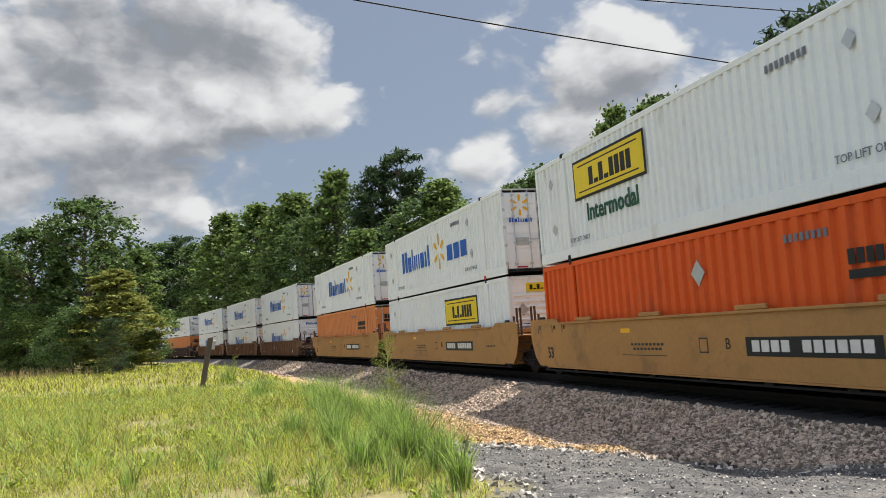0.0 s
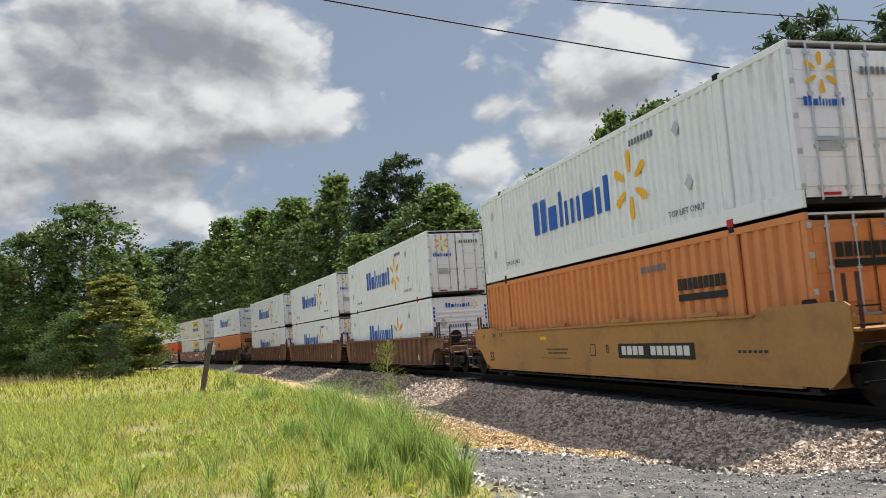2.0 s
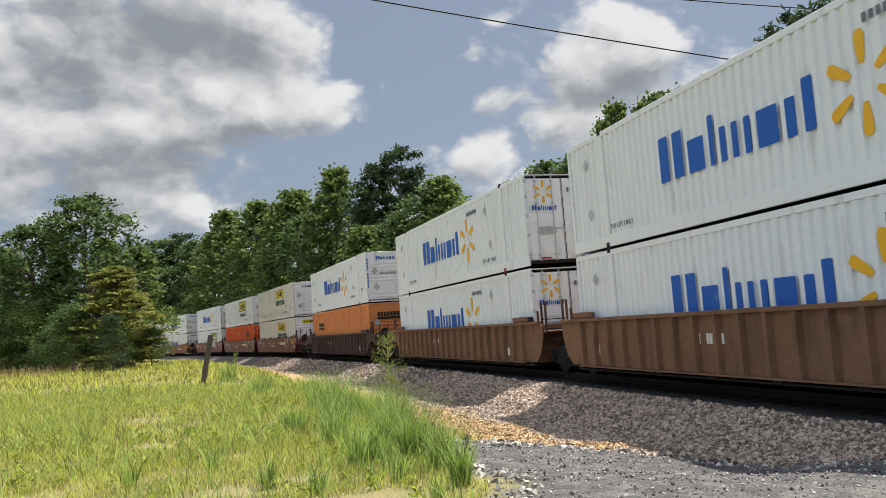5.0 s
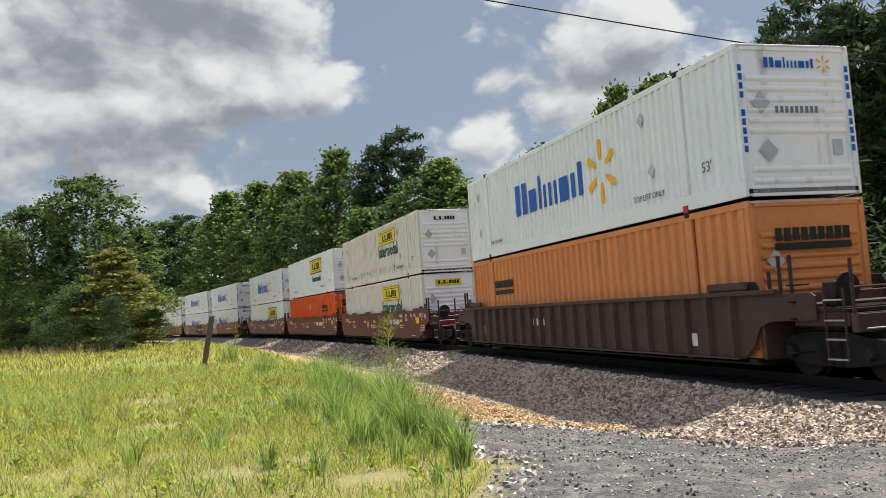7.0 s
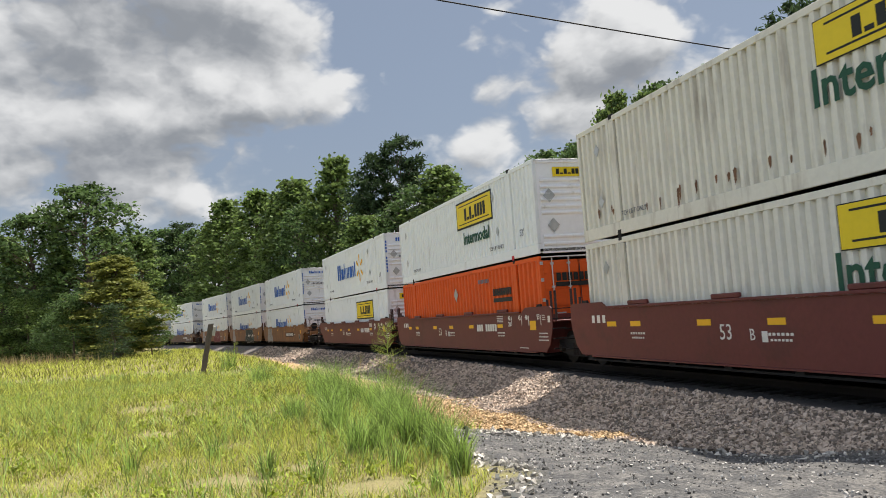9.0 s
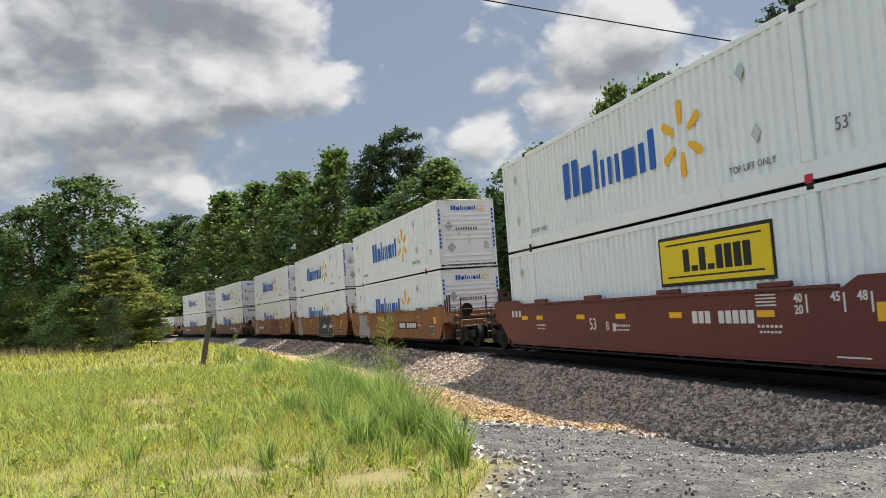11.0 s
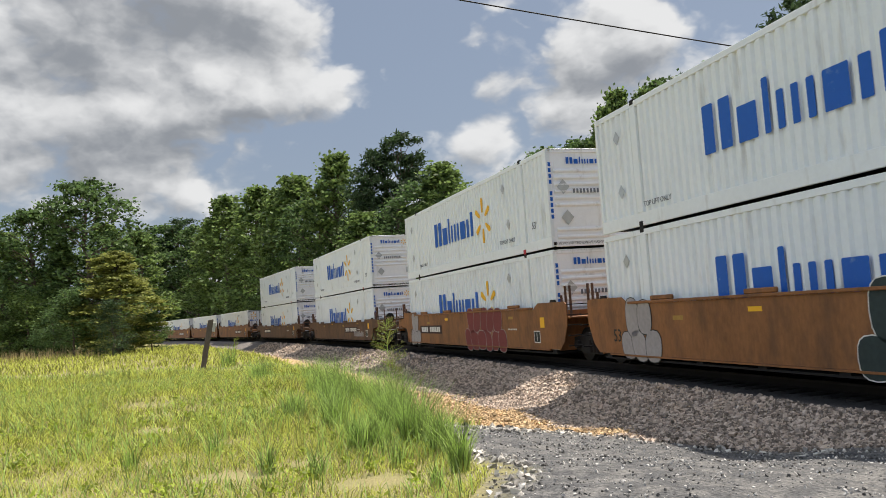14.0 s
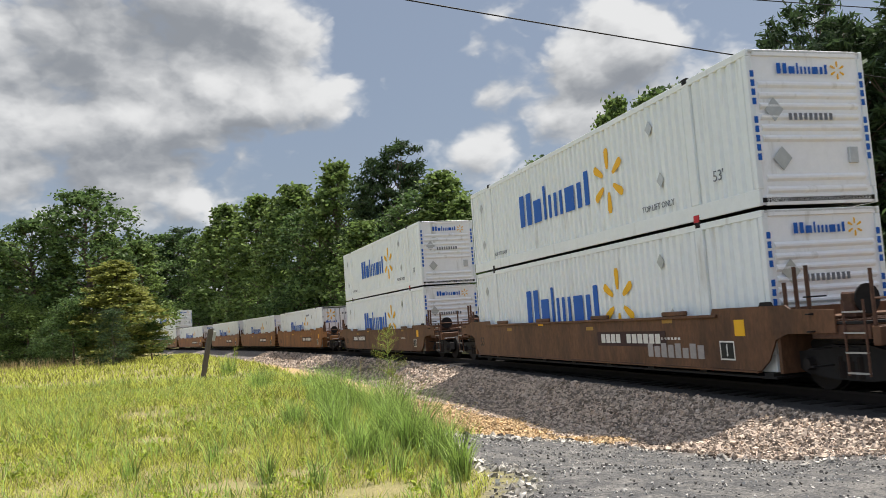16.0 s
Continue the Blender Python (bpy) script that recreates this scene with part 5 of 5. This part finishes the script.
def field_roots(n, s0, s1, l0, l1, rnd, bare=0.0):
    out = []
    k = 0
    while len(out) < n and k < n * 4:
        k += 1
        u = rnd.uniform(0, 1)
        s, lat = s0 + (s1 - s0) * u, l0 + (l1 - l0) * rnd.uniform(0, 1)
        p = on_track(s, lat)
        if math.hypot(p.x, p.y) < 2.2:
            continue
        edge = 6.9 + 0.9 * noise.noise((p.x * 0.35, p.y * 0.35, 5)) + 0.5 * noise.noise((p.x, p.y, 7)) + max(0, 8.6 - s) * 0.35
        if any(math.hypot((p.x - a) / 1.4, p.y - b) < c * rnd.uniform(0.6, 1.3) for a, b, c in BARE):
            continue
        if lat < edge or drive_mask((p.x, p.y, s, lat)) > 0.05:
            continue
        if noise.noise((p.x * 0.55, p.y * 0.55, 21)) + rnd.uniform(-0.25, 0.25) < bare:
            continue
        out.append((p.x, p.y, ground_z(s, lat) + wobble(p.x, p.y, lat) - 0.02))
    return np.array(out)


BARE = ((-2.3, 8.8, 0.38), (-0.75, 8.1, 0.4), (-1.7, 9.5, 0.25), (-4.6, 13.0, 0.35), (-3.2, 11.6, 0.3), (-6.5, 17.5, 0.5))


def build_grass():
    rnd = np.random.default_rng(3)
    for name, n, area, h, w, mat, lean, bare, text in (
            ("meadow_grass", 62000, (4, 15, 7.2, 15.5), (0.05, 0.22), 0.004, GRASS, 1.3, -0.45, "sunlit yellow-green meadow grass"),
            ("meadow_grass", 56000, (13, 32, 6.5, 24), (0.09, 0.34), 0.0085, GRASS, 1.2, -0.6, "sunlit yellow-green meadow grass"),
            ("meadow_grass", 30000, (30, 86, 6.8, 40), (0.16, 0.45), 0.022, GRASS, 1.0, -0.7, "sunlit yellow-green meadow grass"),
            ("deep_grass", 24000, (4, 34, 7.0, 20), (0.15, 0.5), 0.0055, GRASS_DEEP, 0.9, 0.0, "taller deep green grass among the meadow"),
            ("dry_grass", 22000, (3, 26, 6.4, 20), (0.05, 0.3), 0.0035, STRAW, 1.3, -0.1, "dry straw-coloured stems among the grass"),
            ("meadow_grass", 16000, (-14, 5, 8, 20), (0.05, 0.2), 0.006, GRASS, 1.2, -0.5, "sunlit yellow-green meadow grass"),
            ("seed_heads", 3200, (58, 84, 16, 42), (0.6, 1.15), 0.012, STRAW, 0.35, -0.3, "tall brown seed heads at the field's edge")):
        roots = field_roots(n, *area, rnd, bare)
        hh = rnd.uniform(h[0], h[1], len(roots)) * (0.8 + 0.5 * np.array([noise.noise((x * 0.3, y * 0.3, 2)) for x, y, z in roots]))
        tagged(new(name, blades(name, roots, hh, lean, w, mat, rnd)), text, "grass", kind="stuff")
    # low broad-leaved weeds in patches
    spots = field_roots(420, 5, 26, 7.6, 19, rnd, -0.1)
    blobs = [(x, y, z + rnd.uniform(0.04, 0.2), rnd.uniform(0.08, 0.24)) for x, y, z in spots]
    tagged(new("meadow_weeds", leaf_mesh("meadow_weeds", blobs, 34, 0.026, WEED, rnd, 0.0, 0.6)), "low yellow-green broad-leaved weeds in the grass", "weeds", kind="stuff")
    # single tall tufts
    for x, y, h, r, n, green in ((-2.44, 17.75, 0.85, 0.4, 420, True), (-1.3, 15.0, 0.8, 0.4, 460, True), (-0.5, 10.6, 0.72, 0.3, 460, True), (0.04, 8.45, 0.55, 0.16, 240, True),
                                 (-0.62, 8.95, 0.36, 0.16, 200, True), (-2.05, 9.1, 0.42, 0.18, 260, True), (-3.8, 9.7, 0.4, 0.18, 200, True), (-1.45, 8.6, 0.38, 0.2, 220, True), (-1.15, 9.9, 0.5, 0.2, 240, True),
                                 (-1.75, 12.3, 0.55, 0.3, 320, True), (-5.2, 22.6, 0.7, 0.5, 320, True), (-3.1, 21.0, 0.7, 0.4, 300, True), (-2.6, 13.6, 0.5, 0.3, 240, True), (-3.05, 10.5, 0.4, 0.2, 200, True), (-8.9, 33.2, 0.8, 0.5, 240, True), (-0.2, 7.6, 0.3, 0.12, 150, True),
                                 (-0.9, 11.6, 0.7, 0.36, 380, True), (-0.85, 12.9, 0.75, 0.38, 380, True), (-1.0, 14.0, 0.7, 0.36, 340, True), (-1.9, 16.2, 0.75, 0.42, 380, True), (-1.9, 13.4, 0.55, 0.4, 320, True),
                                 (-0.15, 9.6, 0.6, 0.26, 340, True), (-0.95, 10.3, 0.5, 0.3, 280, True), (-2.2, 14.9, 0.6, 0.42, 320, True), (-3.0, 18.9, 0.7, 0.5, 340, True), (-3.9, 23.5, 0.7, 0.5, 320, True), (-1.35, 11.1, 0.42, 0.3, 260, True)):
        n = n if h > 0.45 else n // 3
        s, lat = to_track(x, y)
        z = ground_z(s, lat) + wobble(x, y, lat)
        q = rnd.uniform(0, 6.283, n)
        rr = r * np.sqrt(rnd.uniform(0, 1, n)) * 0.55
        roots = np.stack([rr * np.cos(q), rr * np.sin(q), np.full(n, -0.03)], 1)
        t = new("grass_tuft", blades("grass_tuft", roots, 1.18 * h * rnd.uniform(0.3, 1.12, n), 0.7, 0.0055, GRASS_DEEP, rnd))
        t.location = (x, y, z)
        tagged(t, "tall tuft of dark green grass on the verge", "grass", "tufts on the verge")


build_grass()


# ---------------------------------------------------------------- stones
def stones(name, n, area, size, mat, rnd, text, keep, sink=0.3):
    pts, sc = [], []
    k = 0
    while len(pts) < n and k < n * 6:
        k += 1
        u = rnd.uniform(0, 1) ** 1.35
        s, lat = area[0] + (area[1] - area[0]) * u, rnd.uniform(area[2], area[3])
        p = on_track(s, lat)
        if not keep(p, s, lat):
            continue
        d = size[0] + (size[1] - size[0]) * rnd.uniform(0, 1) ** 2
        pts.append((p.x, p.y, ground_z(s, lat) + wobble(p.x, p.y, lat) + d * (0.5 - sink)))
        sc.append(d * (1 + 0.6 * u))
    n = len(pts)
    cube = np.array([(x, y, z) for x in (-1, 1) for y in (-1, 1) for z in (-1, 1)], float) * 0.5
    v = cube[None] * np.array(sc)[:, None, None] * rnd.uniform(0.55, 1.1, (n, 1, 3)) + rnd.normal(size=(n, 8, 3)) * 0.17 * np.array(sc)[:, None, None]
    a = rnd.uniform(0, 6.283, n)
    t = rnd.uniform(-0.9, 0.9, n)
    x, y, z = v[..., 0], v[..., 1], v[..., 2]
    y, z = y * np.cos(t)[:, None] - z * np.sin(t)[:, None], y * np.sin(t)[:, None] + z * np.cos(t)[:, None]
    x, y = x * np.cos(a)[:, None] - y * np.sin(a)[:, None], x * np.sin(a)[:, None] + y * np.cos(a)[:, None]
    v = (np.stack([x, y, z], -1) + np.array(pts)[:, None]).reshape(-1, 3)
    f = ((np.arange(n) * 8)[:, None, None] + np.array(((0, 1, 3, 2), (4, 6, 7, 5), (0, 4, 5, 1), (2, 3, 7, 6), (0, 2, 6, 4), (1, 5, 7, 3)))[None]).reshape(-1, 4)
    tagged(new(name, raw_mesh(name, v.tolist(), f.tolist(), mat)), text, "stones", kind="stuff")


def build_stones():
    rnd = np.random.default_rng(9)
    edge = lambda p: 0.8 * noise.noise((p.x * 0.5, p.y * 0.5, 1)) + 0.4 * noise.noise((p.x * 1.7, p.y * 1.7, 4))
    stones("ballast", 40000, (3, 30, 1.9, 4.9), (0.026, 0.06), STONE, rnd, "grey crushed stone ballast on the railway bank", lambda p, s, l: l < 4.7 + edge(p) and drive_mask((p.x, p.y, s, l)) < 0.12 + 0.15 * edge(p))
    stones("ballast", 6500, (30, 80, 1.85, 5.0), (0.06, 0.1), STONE, rnd, "grey crushed stone ballast on the railway bank", lambda p, s, l: l < 4.5 + edge(p))
    stones("fringe_stones", 7500, (3, 24, 3.6, 6.6), (0.02, 0.05), OCHRE, rnd, "ochre and buff broken stones along the bank's foot", lambda p, s, l: 4.4 + edge(p) < l < 6.2 + edge(p) and drive_mask((p.x, p.y, s, l)) < 0.1)
    stones("drive_edge_stones", 2400, (3, 15, 2.6, 8.5), (0.02, 0.055), PALESTONE, rnd, "pale broken stones strewn along the drive's edge",
           lambda p, s, l: abs(drive_mask((p.x, p.y, s, l)) - 0.28 - 0.1 * edge(p)) < 0.2 * rnd.uniform(0, 1) ** 2)
    stones("dirt_clods", 420, (3, 14, 2.6, 8.0), (0.02, 0.06), SOILCLOD, rnd, "dark clods of earth along the drive's edge",
           lambda p, s, l: abs(drive_mask((p.x, p.y, s, l)) - 0.2) < 0.16 * rnd.uniform(0, 1) and edge(p) > 0.05)
    stones("drive_gravel", 10000, (1.5, 14.5, 2.6, 9.2), (0.006, 0.022), GRIT, rnd, "pale and dark loose gravel on the drive", lambda p, s, l: drive_mask((p.x, p.y, s, l)) > -0.1, 0.2)


PALESTONE = material("pale_stone", (0.5, 0.46, 0.4), 0.9, dark=0.5, light=1.35, big=0.5, small=20, bump=0.3, per_piece=0.7)
SOILCLOD = material("dark_earth_clod", (0.07, 0.058, 0.05), 0.95, dark=0.6, light=1.4, big=0.6, small=20, bump=0.3, per_piece=0.6)
OCHRE = material("buff_stone", (0.48, 0.34, 0.19), 0.9, dark=0.55, light=1.35, big=0.5, small=20, bump=0.3, per_piece=0.6)
GRIT = material("drive_grit", (0.25, 0.235, 0.215), 0.9, dark=0.35, light=2.0, big=0.6, small=20, bump=0.3, per_piece=0.9)
build_stones()


# ---------------------------------------------------------------- post, weeds, cables
def build_post():
    x, y = -9.76, 32.7
    s, lat = to_track(x, y)
    z = ground_z(s, lat)
    p = holder("marker_post", "leaning grey weathered wooden post in grass", "post", m=Matrix.Translation((x, y, z)) @ pose(0, 0, 0, 3, 11, 20))
    bm = box(bmesh.new(), -0.1, 0.1, -0.09, 0.09, -0.3, 1.93, 0.02)
    for v in bm.verts:
        if v.co.z > 1.8:
            v.co.z += 0.05 * (v.co.x > 0) - 0.03 * (v.co.y > 0)
    bmesh.ops.subdivide_edges(bm, edges=[e for e in bm.edges if e.calc_length() > 1], cuts=8)
    for v in bm.verts:
        v.co.x += 0.014 * noise.noise((v.co.x * 9, v.co.y * 9, v.co.z * 3))
        v.co.y += 0.014 * noise.noise((v.co.x * 9 + 5, v.co.y * 9, v.co.z * 3))
    part("timber", bm, POST, p)
    part("tag_board", box(bmesh.new(), 0.1, 0.22, -0.11, -0.085, 1.5, 1.86, 0.005), TINPLATE, p, "small pale metal tag board")


def build_weeds():
    rnd = np.random.default_rng(21)
    for x, y, h, n in ((-1.95, 26.0, 2.15, 60), (-1.55, 22.6, 0.9, 22), (-8.75, 33.6, 1.1, 14)):
        s, lat = to_track(x, y)
        z = ground_z(s, lat)
        w = holder("roadside_weed", "thin feathery green weed growing in the ballast edge", "plant", "weeds by the track", Matrix.Translation((x, y, z)))
        bm = rod(bmesh.new(), (0, 0, -0.05), (0.05, 0, h), 0.012, 0.004, 5)
        roots, tips = [], []
        for k in range(n):
            u = 0.3 + 0.68 * k / n
            a = rnd.uniform(0, 6.283)
            l = 0.75 * h * 0.45 * (1.15 - u) + 0.1
            e = Vector((math.cos(a) * l, math.sin(a) * l, u * h + 0.35 * l))
            rod(bm, (0.05 * u, 0, u * h), e, 0.005, 0.002, 4)
            for j in range(7):
                q = Vector((0.05 * u, 0, u * h)).lerp(e, (j + 2) / 8.0)
                roots.append(q[:])
        part("stem", bm, GRASS_DEEP, w)
        roots = np.array(roots)
        part("foliage", blades("foliage", roots, rnd.uniform(0.05, 0.16, len(roots)), 1.3, 0.008, LEAF_LIME, rnd), None, w)
    for x, y, h in ((-3.6, 32.6, 1.1), (-1.0, 26.6, 0.5)):
        s, lat = to_track(x, y)
        w = holder("dry_stalk", "single pale dry stalk standing in ballast", "plant", "dry stalks", Matrix.Translation((x, y, ground_z(s, lat))) @ pose(0, 0, 0, 4, 7, 0))
        bm = rod(bmesh.new(), (0, 0, -0.1), (0, 0, h), 0.018, 0.006, 5)
        for k in range(8):
            rod(bm, (0, 0, h * (0.5 + 0.06 * k)), (rnd.uniform(-0.12, 0.12), rnd.uniform(-0.12, 0.12), h * (0.62 + 0.06 * k)), 0.01, 0.003, 4)
        part("stalk", bm, STRAW, w)


def build_cables():
    lines = (lambda x: (x, 22.94 + (x - 1.72) * 0.4094, 10.31 - 0.0831 * (x - 1.72) + 0.0009 * (x - 1.72) * (x - 9.78)),
             lambda x: (x, 28.95 + (x - 7.86) * 0.416, 13.03 + 0.031 * (x - 7.86) + 0.0006 * (x - 7.86) * (x - 14.66)))
    for line in lines:
        cu = bpy.data.curves.new("overhead_cable", "CURVE")
        cu.dimensions, cu.bevel_depth, cu.bevel_resolution = "3D", 0.022, 2
        sp = cu.splines.new("POLY")
        sp.points.add(40)
        for k in range(41):
            sp.points[k].co = (*line(-30 + 72 * k / 40), 1)
        cu.materials.append(CABLE)
        tagged(new("overhead_cable", cu), "thin black cable strung across the sky", "cable", "cables overhead")


build_post()
build_weeds()
build_cables()


build_track()
motions()
